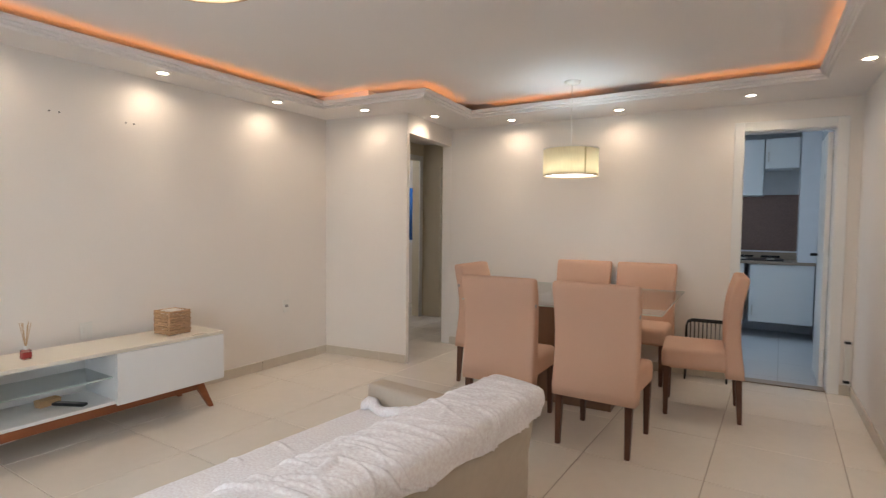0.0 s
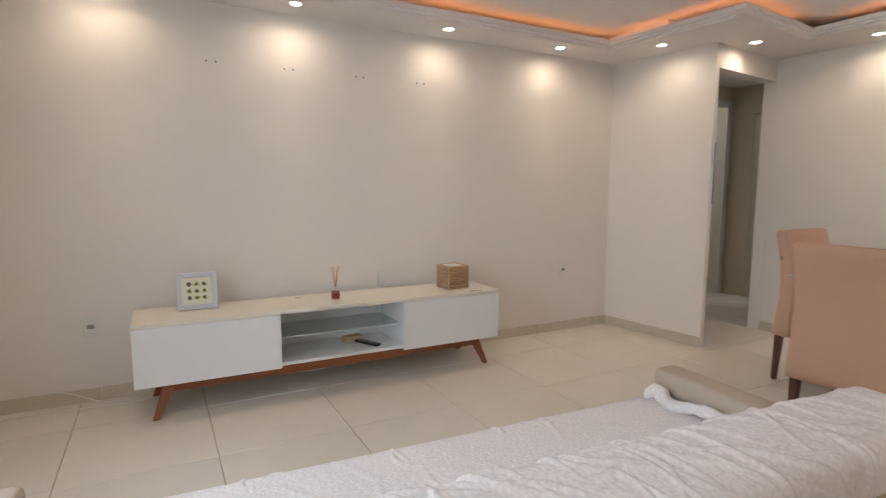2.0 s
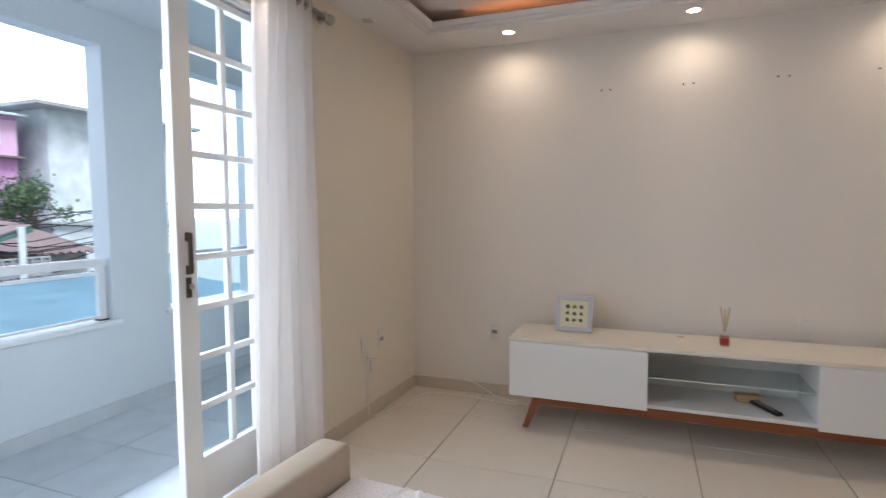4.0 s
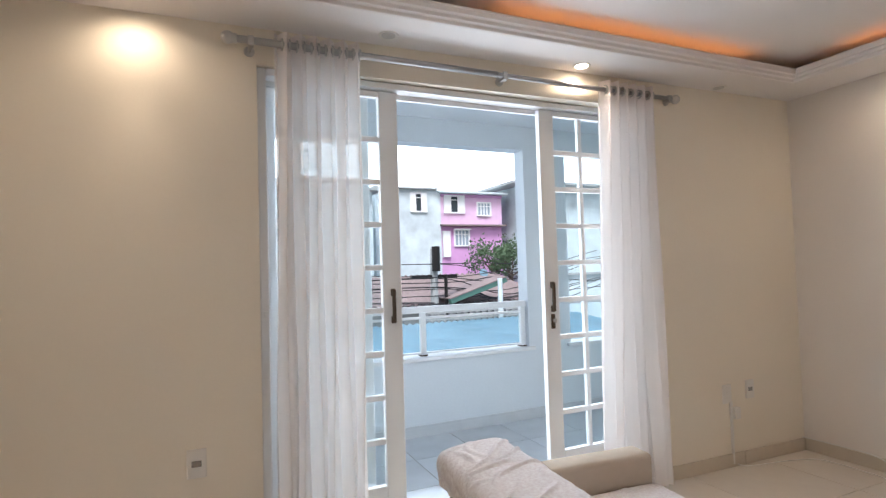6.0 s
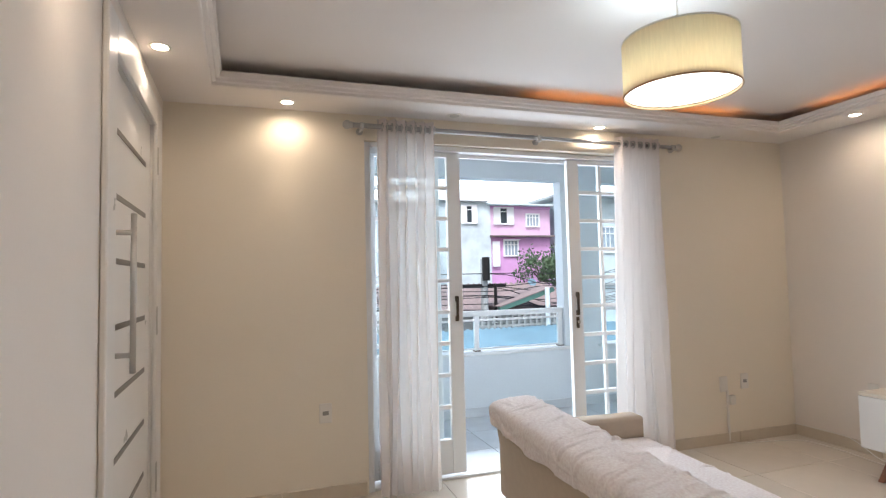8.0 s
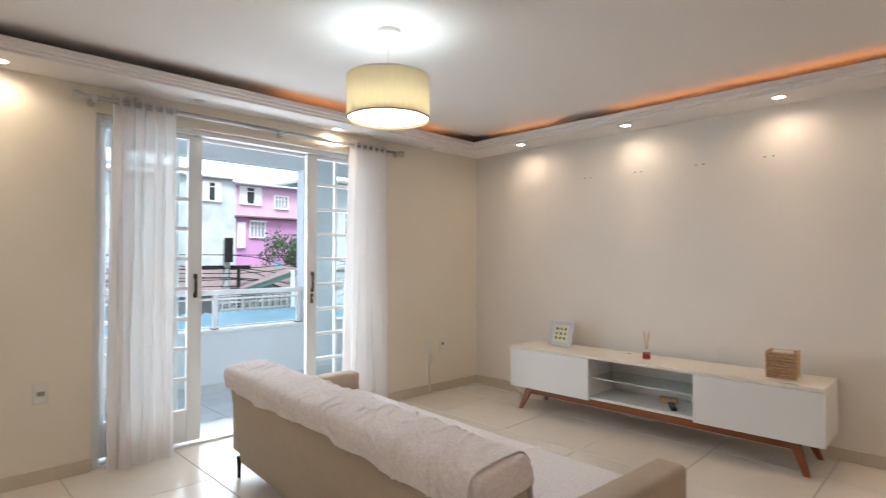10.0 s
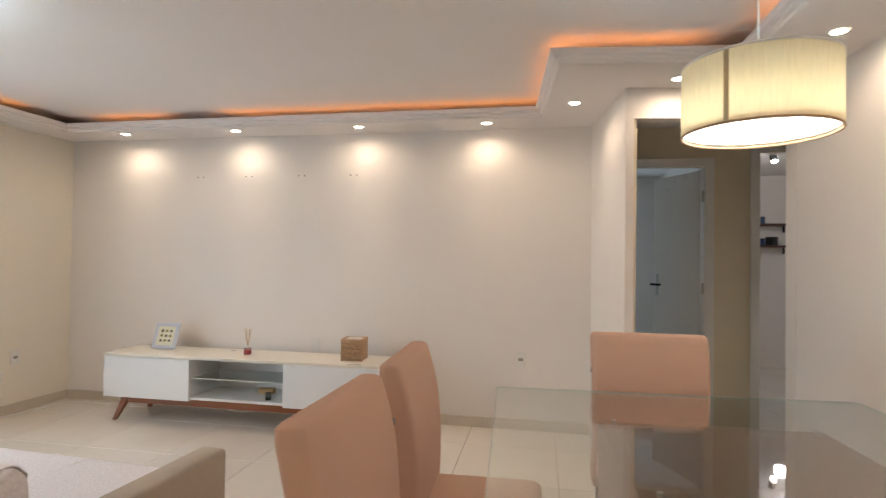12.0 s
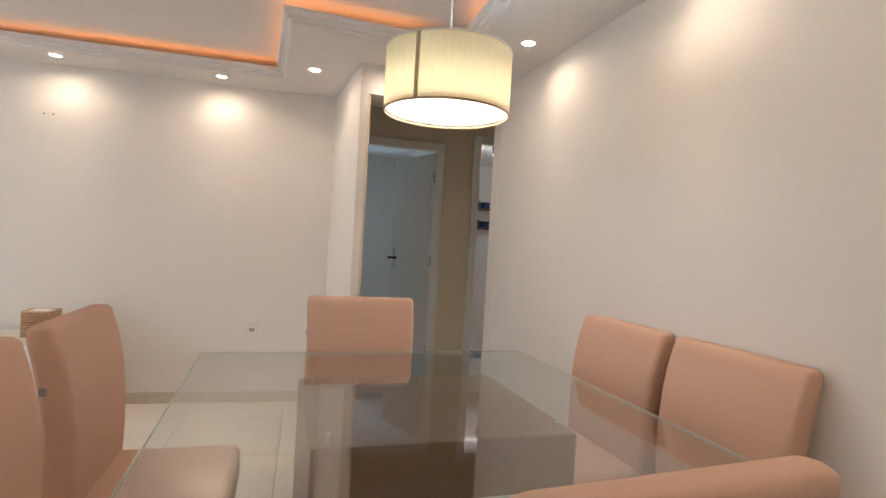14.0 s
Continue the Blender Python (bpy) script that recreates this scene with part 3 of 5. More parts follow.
# ---- sofa and throw ----
def sofa():
    m = pose(2.46, 1.80, 0, 0, 0, -4.2)
    t = thing("sofa", "beige suede sofa with low square arms and thin dark legs", "sofa", m)
    part("seat_base", one(-0.38, -1.07, 0.11, 0.30, 1.07, 0.26, 0.02), SUEDE, t)
    for y in (-0.535, 0.535):
        part("seat_cushion", one(-0.395 if y < 0 else -0.43, y - 0.53, 0.26, 0.24, y + 0.53, 0.355, 0.04, seg=3), SUEDE, t, smooth=True)
    for s in (-1, 1):
        part("arm", one(-0.46 if s > 0 else -0.42, s * 1.075, 0.11, 0.42, s * 1.20, 0.49, 0.022, seg=3), SUEDE, t, "low square arm", True)
    bm = bmesh.new()
    box(bm, 0.24, -0.95, 0.11, 0.462, 1.036, 0.664, 0.016, seg=3)
    for v in bm.verts:
        v.co.x += (v.co.z - 0.12) * 0.14 if v.co.x > 0.35 else (v.co.z - 0.12) * 0.10
    part("backrest", bm, SUEDE, t, "upholstered back", True)
    for x in (-0.40, 0.44):
        for y in (-1.02, 1.02):
            part("leg", bar((x, y, 0), (x, y, 0.125), 0.009, 0.016), BLACKMETAL, t, "thin black metal leg")
    # throw over seat and back
    prof = [(-0.475, 0.22), (-0.473, 0.28), (-0.465, 0.345), (-0.43, 0.368), (-0.30, 0.371), (-0.15, 0.37), (0.0, 0.37), (0.12, 0.37), (0.215, 0.375), (0.262, 0.41),
            (0.280, 0.50), (0.288, 0.59), (0.296, 0.645), (0.318, 0.672), (0.36, 0.678), (0.43, 0.674), (0.49, 0.668), (0.532, 0.655), (0.545, 0.625), (0.54, 0.59), (0.535, 0.555)]
    line = curve_points([(x, 0, z) for x, z in prof], 8)
    arc = [0.0]
    for a, b in zip(line, line[1:]):
        arc.append(arc[-1] + (b - a).length)
    bm = bmesh.new()
    nv = 420
    # narrow creases: centre, heading, length, width and height of each
    S, F = np.meshgrid(np.array(arc), np.linspace(-1.0, 1.0, nv + 1))
    S = S + 0.02 * np.sin(F * 11.0) + 0.012 * np.sin(F * 27.0 + S * 9.0)
    W = F + 0.02 * np.sin(S * 8.0) + 0.010 * np.sin(S * 23.0 + F * 5.0)
    crease = np.zeros_like(S)
    rnd = random.Random(11)
    for k in range(135):
        back = k % 3 > 0
        s0, y0 = (rnd.uniform(0.90, arc[-1]) if back else rnd.uniform(0.08, 0.9)), rnd.uniform(-1, 1)
        turn = rnd.gauss(0.5, 0.5) if back else rnd.gauss(0.25, 0.5)
        ln, wd, ht = rnd.uniform(0.05, 0.20), rnd.uniform(0.0055, 0.011), rnd.uniform(0.005, 0.013) * (1.0 if back else 0.75)
        a, b = (S - s0) * math.cos(turn) + (W - y0) * math.sin(turn), (W - y0) * math.cos(turn) - (S - s0) * math.sin(turn)
        b = b + 0.5 * rnd.uniform(-1, 1) * a * a / ln
        ridge = np.exp(-(a / ln) ** 2) * (np.exp(-(b / wd) ** 2) - 0.25 * np.exp(-((b - 2.5 * wd) / (2 * wd)) ** 2))
        crease = np.maximum(crease, ht * ridge) + np.minimum(0, ht * ridge)
    grid = []
    for j in range(nv + 1):
        f = j / nv
        row = []
        for i, p in enumerate(line):
            u = i / (len(line) - 1)
            top = max(0.0, min(1.0, (u - 0.50) / 0.08))
            y = (1 - top) * (-1.055 + 2.11 * f) + top * (-0.962 + 2.004 * f)
            y += 0.010 * math.sin(u * 9) * (f - 0.5)
            n = (p - line[max(i - 1, 0)]) if i else (line[1] - p)
            n = Vector((-n.z, 0, n.x)).normalized() if n.length else Vector((0, 0, 1))
            q = Vector((p.x, y, p.z))
            q.x += 0.055 * (1 - f) * max(0.0, 1 - u / 0.35)
            fine = noise.noise(Vector((p.x * 34, y * 34, p.z * 34)))
            amp = 0.004 + crease[j, i] + 0.0025 * noise.noise(Vector((u * 4, y * 3, 1))) + 0.0003 * fine
            q += n * max(0.001, amp)
            if i > len(line) - 13:
                k = (i - len(line) + 13) / 12
                q.z += k * (0.010 * math.sin(y * 5.0 + 1.0) + 0.004 * math.sin(y * 15))
                q.x += k * 0.008 * math.sin(y * 23)
            row.append(bm.verts.new(q))
        grid.append(row)
    for a, b in zip(grid, grid[1:]):
        for i in range(len(a) - 1):
            bm.faces.new((a[i], b[i], b[i + 1], a[i + 1]))
    c = thing("sofa_throw", "crinkled pinkish-white throw spread over the sofa seat and back", "throw", m)
    d = part("drape", bm, THROW, c, smooth=True)
    mod = d.modifiers.new("thickness", "SOLIDIFY")
    mod.thickness, mod.offset = 0.004, 1
    bm = bmesh.new()
    half = line[int(len(line) * 0.55):]
    mid = Vector((0.41, 0, 0.56))
    rings = []
    for dy, k in ((1.030, 1.0), (1.046, 1.0), (1.060, 0.97), (1.068, 0.86), (1.066, 0.55)):
        rings.append([bm.verts.new(Vector((mid.x + (p.x - mid.x) * k, dy + 0.004 * math.sin(p.x * 50 + p.z * 31), mid.z + (p.z - mid.z) * k)) + 0.004 * noise.noise_vector(p * 22)) for p in half])
    for a, b in zip(rings, rings[1:]):
        for i in range(len(a) - 1):
            bm.faces.new((a[i], a[i + 1], b[i + 1], b[i]))
    bm.faces.new(rings[-1])
    part("end_fold", bm, THROW, c, "end of the throw folded over the backrest", True)
    bm = tube([(p.x, p.y, p.z) for p in curve_points([(-0.43, 1.03, 0.385), (-0.38, 1.035, 0.415), (-0.28, 1.015, 0.40), (-0.15, 1.04, 0.415), (0.02, 1.025, 0.395), (0.20, 1.04, 0.41)], 10)], 0.026, 16)
    for v in bm.verts:
        v.co += 0.016 * noise.noise_vector(v.co * 13) + 0.006 * noise.noise_vector(v.co * 40)
    part("bunched_edge", bm, THROW, c, "bunched edge along the sofa arm", True)


sofa()


# ---- dining set ----
def dining_chair(m, first=None):
    if first:
        return copy_thing(first, m)
    t = thing("dining_chair", "dining chair in a peach stretch cover with dark wooden legs", "chair", m, "chairs round the dining table")
    bm = bmesh.new()
    prof = [(0.305, -0.064, 0.05, 0.246), (0.36, -0.060, 0.05, 0.250), (0.46, -0.046, 0.055, 0.247), (0.56, -0.034, 0.058, 0.246), (0.68, -0.030, 0.056, 0.247), (0.80, -0.042, 0.044, 0.250),
            (0.89, -0.060, 0.024, 0.253), (0.945, -0.072, 0.006, 0.254), (0.972, -0.073, -0.002, 0.252), (0.982, -0.064, -0.014, 0.244)]
    rings = []
    for z, b, f, w in prof:
        r = 0.020
        loop = []
        for cx, cy, a0 in ((w - r, f - r, 0), (-w + r, f - r, 90), (-w + r, b + r, 180), (w - r, b + r, 270)):
            for k in range(4):
                a = radians(a0 + 30 * k)
                loop.append(bm.verts.new((cx + r * math.cos(a), cy + r * math.sin(a), z + (0.005 * (1 - (cx / w) ** 2) if z > 0.96 else 0))))
        rings.append(loop)
    for a, b in zip(rings, rings[1:]):
        for k in range(16):
            bm.faces.new((a[k], a[(k + 1) % 16], b[(k + 1) % 16], b[k]))
    bm.faces.new(rings[0]), bm.faces.new(rings[-1])
    part("backrest", bm, PEACH, t, "tall padded back in a peach stretch cover", True)
    bm = bmesh.new()
    box(bm, -0.235, 0.0, 0.335, 0.235, 0.45, 0.475, 0.035, seg=3)
    for v in bm.verts:
        if v.co.z > 0.42:
            v.co.z += 0.014 * (1 - (v.co.x / 0.24) ** 2)
        if v.co.z < 0.36:
            v.co.z += 0.012 * math.sin(v.co.x * 14) * (1 if v.co.y > 0.3 else 0)
    part("seat", bm, PEACH, t, "padded seat with a peach stretch cover", True)
    for x in (-0.205, 0.205):
        for y, lean in ((-0.025, -0.018), (0.415, 0.0)):
            bm = bmesh.new()
            lo = [bm.verts.new((x + a * 0.014, y + lean + b * 0.014, 0)) for a, b in ((-1, -1), (1, -1), (1, 1), (-1, 1))]
            hi = [bm.verts.new((x + a * 0.022, y + b * 0.022, 0.345)) for a, b in ((-1, -1), (1, -1), (1, 1), (-1, 1))]
            for k in range(4):
                bm.faces.new((lo[k], lo[(k + 1) % 4], hi[(k + 1) % 4], hi[k]))
            bm.faces.new(lo), bm.faces.new(hi)
            bmesh.ops.bevel(bm, geom=bm.edges[:], offset=0.003, segments=1, affect="EDGES")
            part("leg", bm, DARKWOOD, t)
    part("cover_tab", one(0.249, -0.035, 0.80, 0.254, -0.015, 0.822, 0.002), GREYPLASTIC, t, "small grey tab on the cover seam")
    return t


C1 = dining_chair(pose(2.345, 3.915, 0, 0, 0, 2))
for m in (pose(2.972, 3.905, 0, 0, 0, -1.0), pose(2.29, 5.80, 0, 0, 0, 184), pose(2.85, 5.83, 0, 0, 0, 182), pose(1.655, 4.83, 0, 0, 0, -88), pose(3.605, 5.03, 0, 0, 0, 97)):
    dining_chair(m, C1)

TX, TY = 2.555, 4.905
t = thing("dining_table", "square glass dining table on a wide brown wooden block base", "table", pose(TX, TY, 0, 0, 0, 3))
part("glass_top", one(-0.68, -0.70, 0.765, 0.68, 0.70, 0.775, 0.003), TABLEGLASS, t, "clear glass top with a green edge")
bm = bmesh.new()
for a in ((-0.682, -0.702, 0.682, -0.7005), (-0.682, 0.7005, 0.682, 0.702), (-0.682, -0.7005, -0.6805, 0.7005), (0.6805, -0.7005, 0.682, 0.7005)):
    box(bm, a[0], a[1], 0.766, a[2], a[3], 0.774)
part("glass_edge", bm, GLASSEDGE, t, "polished green glass edge")
part("pedestal", one(-0.355, -0.335, 0.0, 0.315, 0.405, 0.745, 0.004), TABLEWOOD, t, "brown wood-veneer block pedestal")
part("pedestal_band", one(-0.36, -0.34, 0.0, 0.32, 0.41, 0.06, 0.004), TABLEWOOD, t)
for x in (-0.31, 0.27):
    for y in (-0.29, 0.36):
        part("glass_pad", bar((x, y, 0.745), (x, y, 0.765), 0.008), STEEL, t, "round metal glass support")


def rack():
    t = thing("wire_rack", "black wire magazine rack standing against the wall", "rack", pose(3.36, 5.80, 0, 0, 0, 4))
    for y in (0.0, 0.09):
        p = [(-0.16, y, 0.0), (-0.16, y, 0.46), (-0.15, y, 0.495), (-0.12, y, 0.51), (0.12, y, 0.51), (0.15, y, 0.495), (0.16, y, 0.46), (0.16, y, 0.0)]
        part("frame_loop", tube(p, 0.008), BLACKMETAL, t, smooth=True)
        for k in range(9):
            x = -0.128 + 0.032 * k
            part("wire", bar((x, y, 0.10), (x, y, 0.51), 0.0028, n=6), BLACKMETAL, t)
        part("cross_wire", bar((-0.16, y, 0.10), (0.16, y, 0.10), 0.005, n=8), BLACKMETAL, t)
    for x in (-0.16, 0.16):
        part("cross_wire", bar((x, 0, 0.10), (x, 0.09, 0.10), 0.005, n=8), BLACKMETAL, t)


rack()


# ---- doors, curtains ----
def entry_door():
    d = Vector((4.55 - 4.37, -6.02, 0)).normalized()
    m = Matrix.Translation((4.37, 6.02, 0)) @ Matrix.Rotation(math.atan2(d.y, d.x), 4, "Z")
    t = tagged(thing("door_1", "white entry door with grey horizontal inlays and a long steel pull handle", "door", m), kind="structure")
    a, b = 4.74, 5.71
    part("door_leaf", one(a + 0.03, 0.012, 0.006, b - 0.03, 0.052, 2.10, 0.003), DOORWHITE, t)
    for s0, s1, z0, z1 in ((a - 0.10, a + 0.028, 0, 2.23), (b - 0.028, b + 0.12, 0, 2.23), (a + 0.028, b - 0.028, 2.102, 2.23)):
        part("door_frame", one(s0, -0.022, z0, s1, -0.001, z1, 0.006), DOORWHITE, t)
    for s0, s1, z0, z1 in ((a + 0.001, a + 0.03, 0, 2.129), (b - 0.03, b - 0.001, 0, 2.129), (a + 0.03, b - 0.03, 2.103, 2.129)):
        part("jamb", one(s0, 0.0, z0, s1, 0.149, z1), DOORWHITE, t)
    for z in (1.87, 1.625, 1.387, 1.145, 0.903, 0.665, 0.425, 0.19):
        part("inlay", one(a + 0.145, 0.009, z - 0.011, b - 0.165, 0.0125, z + 0.011, 0.001), GROOVE, t, "brushed grey inlay strip")
    part("pull_handle", bar((a + 0.17, -0.05, 0.98), (a + 0.17, -0.05, 1.56), 0.0105, n=16), STEEL, t, "long brushed steel pull handle", True)
    for z in (1.045, 1.49):
        part("handle_post", bar((a + 0.17, -0.05, z), (a + 0.17, 0.012, z), 0.010, n=12), STEEL, t, "steel handle post")
    part("lock_plate", one(a + 0.062, 0.007, 1.06, a + 0.105, 0.012, 1.13, 0.002), GREYMETAL, t, "square metal lock plate")
    for z in (0.36, 1.12, 1.92):
        part("hinge", one(b - 0.036, -0.026, z - 0.07, b - 0.012, -0.022, z + 0.07, 0.002), STEEL, t, "steel hinge")


entry_door()


def kitchen_door():
    d = Vector((KIT_B[0] - HALL_B[0], KIT_B[1] - HALL_B[1], 0)).normalized()
    m = Matrix.Translation((*HALL_B, 0)) @ Matrix.Rotation(math.atan2(d.y, d.x), 4, "Z")
    t = tagged(thing("door_2", "white kitchen door standing open with three hinges", "door", m), kind="structure")
    a, b = KIT0, KIT1
    for s0, s1, z0, z1 in ((a - 0.055, a + 0.018, 0, 2.185), (b - 0.018, b + 0.06, 0, 2.185), (a + 0.018, b - 0.018, 2.108, 2.185)):
        part("door_frame", one(s0, -0.018, z0, s1, -0.001, z1, 0.004), DOORWHITE, t)
    for s0, s1, z0, z1 in ((a + 0.001, a + 0.022, 0, 2.124), (b - 0.022, b - 0.001, 0, 2.124), (a + 0.022, b - 0.022, 2.10, 2.124)):
        part("jamb", one(s0, 0.0, z0, s1, 0.13, z1), DOORWHITE, t)
    lm = pose(b - 0.024, 0.135, 0, 0, 0, 87.5)
    part("door_leaf", one(0, 0.0, 0.01, 0.64, 0.035, 2.09, 0.003, m=lm), DOORWHITE, t, "white door leaf standing open")
    part("door_knob", one(0.55, 0.035, 1.06, 0.60, 0.09, 1.085, 0.005, m=lm), BLACKMETAL, t, "dark lever handle")
    for z in (0.28, 1.13, 1.90):
        part("hinge", one(b - 0.030, 0.095, z - 0.045, b - 0.021, 0.137, z + 0.045, 0.002), STEEL, t, "steel hinge")
    part("threshold", one(a, 0.0, 0.001, b, 0.13, 0.012, 0.003), STONE, t, "brown stone threshold")
    g = tagged(part("gate_post", one(b + 0.088, -0.022, 0.085, b + 0.122, -0.001, 0.44, 0.006), PLASTIC), "short white gate post fixed to the wall by the kitchen", "gate post")
    g.matrix_world = m
    for z in (0.11, 0.42):
        g = tagged(part("gate_bracket", one(b + 0.085, -0.034, z - 0.010, b + 0.125, -0.0, z + 0.010, 0.004), BLACK), "black wall bracket beside the kitchen doorway", "bracket", "gate brackets")
        g.matrix_world = m


kitchen_door()


def lite_leaf(t, m, width, rows=9, cols=2, handle_side=1, lock=False, st=0.095):
    """One glazed door leaf with small square panes; local x along the wall, z up."""
    h, rail, low = 2.135, 0.03, 0.25
    part("leaf_stile", one(0, -0.018, 0.03, st, 0.018, h, 0.004, m=m), ALU, t)
    part("leaf_stile", one(width - st, -0.018, 0.03, width, 0.018, h, 0.004, m=m), ALU, t)
    part("leaf_rail", one(st, -0.016, h - rail, width - st, 0.016, h, 0.004, m=m), ALU, t)
    part("leaf_rail", one(st, -0.016, 0.03, width - st, 0.016, low, 0.004, m=m), ALU, t)
    ph, pw = (h - rail - low) / rows, (width - 2 * st) / cols
    for r in range(1, rows):
        z = low + r * ph
        part("muntin", one(st, -0.014, z - 0.014, width - st, 0.014, z + 0.014, 0.005, m=m), ALU, t)
    for c in range(1, cols):
        x = st + c * pw
        part("muntin", one(x - 0.013, -0.0135, low, x + 0.013, 0.0135, h - rail, 0.005, m=m), ALU, t)
    for r in range(rows):
        for c in range(cols):
            p = part("pane", one(st + c * pw + 0.01, -0.002, low + r * ph + 0.01, st + (c + 1) * pw - 0.01, 0.002, low + (r + 1) * ph - 0.01, m=m), GLASS, t)
            p.visible_shadow = False
    if not handle_side:
        return
    hx = 0.046 if handle_side < 0 else width - 0.046
    for z in (1.03, 1.16):
        part("handle_foot", one(hx - 0.011, 0.018, z - 0.018, hx + 0.011, 0.032, z + 0.018, 0.004, m=m), BRONZE, t)
    part("handle", one(hx - 0.009, 0.030, 1.015, hx + 0.009, 0.044, 1.175, 0.005, m=m), BRONZE, t, "dark bronze pull handle")
    if lock:
        part("lock_cylinder", one(hx - 0.012, 0.018, 0.92, hx + 0.012, 0.026, 1.0, 0.003, m=m), BRONZE, t, "dark lock plate")
        part("key", one(hx - 0.004, 0.026, 0.955, hx + 0.004, 0.05, 0.975, 0.002, m=m), STEEL, t)


def sliding_door():
    t = tagged(thing("door_3", "white aluminium sliding balcony door with small square panes, half open", "sliding door"), kind="structure")
    x0, x1 = 1.215, 3.41
    for a, b, z0, z1 in ((x0, x0 + 0.04, 0, 2.172), (x1 - 0.04, x1, 0, 2.172), (x0 + 0.04, x1 - 0.04, 2.14, 2.172)):
        part("door_frame", one(a + 0.001, -0.14, z0, b - 0.001, 0.012, z1, 0.004), ALU, t)
    part("track", one(x0 + 0.04, -0.13, 0.001, x1 - 0.04, 0.0, 0.016, 0.003), ALU, t, "floor track")
    part("head_rail", one(x0 + 0.04, -0.074, 2.115, x1 - 0.04, -0.060, 2.14), ALU, t)
    lite_leaf(t, pose(2.755, -0.035, 0), 0.56, handle_side=-1)
    lite_leaf(t, pose(1.366, -0.035, 0), 0.56, handle_side=1, lock=True)
    lite_leaf(t, pose(2.885, -0.098, 0), 0.484, handle_side=0, st=0.045)
    lite_leaf(t, pose(1.257, -0.098, 0), 0.17, cols=1, handle_side=0, st=0.045)
    part("frame_latch", one(3.375, 0.012, 1.08, 3.395, 0.022, 1.105, 0.002), ALU, t)


sliding_door()

t = thing("curtain_rod", "grey metal curtain rod with ball ends and three brackets", "curtain rod")
part("rod", bar((1.045, 0.115, 2.242), (2.30, 0.115, 2.242), 0.0125, n=20), GREYMETAL, t, smooth=True)
part("rod_sleeve", bar((2.26, 0.115, 2.242), (3.52, 0.115, 2.242), 0.0155, n=20), GREYMETAL, t, smooth=True)
for x, s in ((1.03, -1), (3.53, 1)):
    bm = bmesh.new()
    bmesh.ops.create_uvsphere(bm, u_segments=20, v_segments=12, radius=0.027, matrix=Matrix.Translation((x, 0.115, 2.242)))
    rod(bm, (x - s * 0.035, 0.115, 2.242), (x - s * 0.01, 0.115, 2.242), 0.02)
    part("finial", bm, STEEL, t, "ball finial", True)
for x in (1.09, 2.22, 3.44):
    bm = bmesh.new()
    rod(bm, (x, 0.03, 2.225), (x, 0.115, 2.225), 0.007)
    rod(bm, (x, 0.12 * (1 - x / 4.55), 2.225), (x, 0.12 * (1 - x / 4.55) + 0.008, 2.225), 0.022)
    box(bm, x - 0.012, 0.098, 2.215, x + 0.012, 0.134, 2.258, 0.004)
    part("bracket", bm, STEEL, t, smooth=False)


def curtain(x0, x1, foot0, foot1, folds, seed, bottom=0.02):
    t = thing("curtain", "sheer white curtain hanging in folds from steel eyelets", "curtain", None, "sheer curtains")
    rnd = random.Random(seed)
    ph = [rnd.uniform(-0.5, 0.5) for _ in range(40)]
    nu, nz = folds * 14, 44
    bm = bmesh.new()
    rows = []
    for j in range(nz + 1):
        f = j / nz
        z = 2.292 - f * (2.292 - bottom)
        row = []
        for i in range(nu + 1):
            u = i / nu
            k = u * folds
            a = 2 * math.pi * k + ph[int(k) % 40] * f * 1.6
            amp = 0.034 * (1 - 0.3 * f) * (1 + 0.35 * ph[(int(k) + 7) % 40] * f)
            x = (x0 + (x1 - x0) * u) * (1 - f) + (foot0 + (foot1 - foot0) * u) * f
            x += 0.012 * f * math.sin(a * 0.5 + z * 3) + 0.006 * math.sin(2 * a)
            y = 0.115 + amp * math.sin(a) + 0.012 * f * math.sin(z * 2.2 + k) + 0.03 * f * f
            row.append(bm.verts.new((x, y, z)))
        rows.append(row)
    for a, b in zip(rows, rows[1:]):
        for i in range(nu):
            bm.faces.new((a[i], a[i + 1], b[i + 1], b[i]))
    part("drape", bm, SHEER, t, "sheer white fabric", True)
    for k in range(folds):
        for s in (0.0, 0.5):
            x = x0 + (x1 - x0) * (k + s) / folds
            part("eyelet", lathe([(0.019, -0.003), (0.027, -0.003), (0.027, 0.003), (0.019, 0.003), (0.019, -0.003)], 18), STEEL, t, smooth=True).matrix_basis = pose(x, 0.115, 2.242, 0, 90, 0)


curtain(2.975, 3.345, 2.985, 3.365, 6, 3, 0.012)
curtain(1.225, 1.60, 1.205, 1.70, 6, 8)


# ---- sockets, cables, marks ----
def socket_plate(m, holes=1, label="white wall socket plate"):
    t = thing("wall_socket", label, "socket", m, "wall sockets")
    part("plate", one(-0.037, -0.009, -0.058, 0.037, 0.0, 0.058, 0.004), PLASTIC, t)
    for k in range(holes):
        part("insert", one(-0.018, -0.0115, -0.012 + 0.03 * k, 0.018, -0.008, 0.012 + 0.03 * k, 0.003), GREYPLASTIC if holes == 1 else PLASTIC, t)
    return t


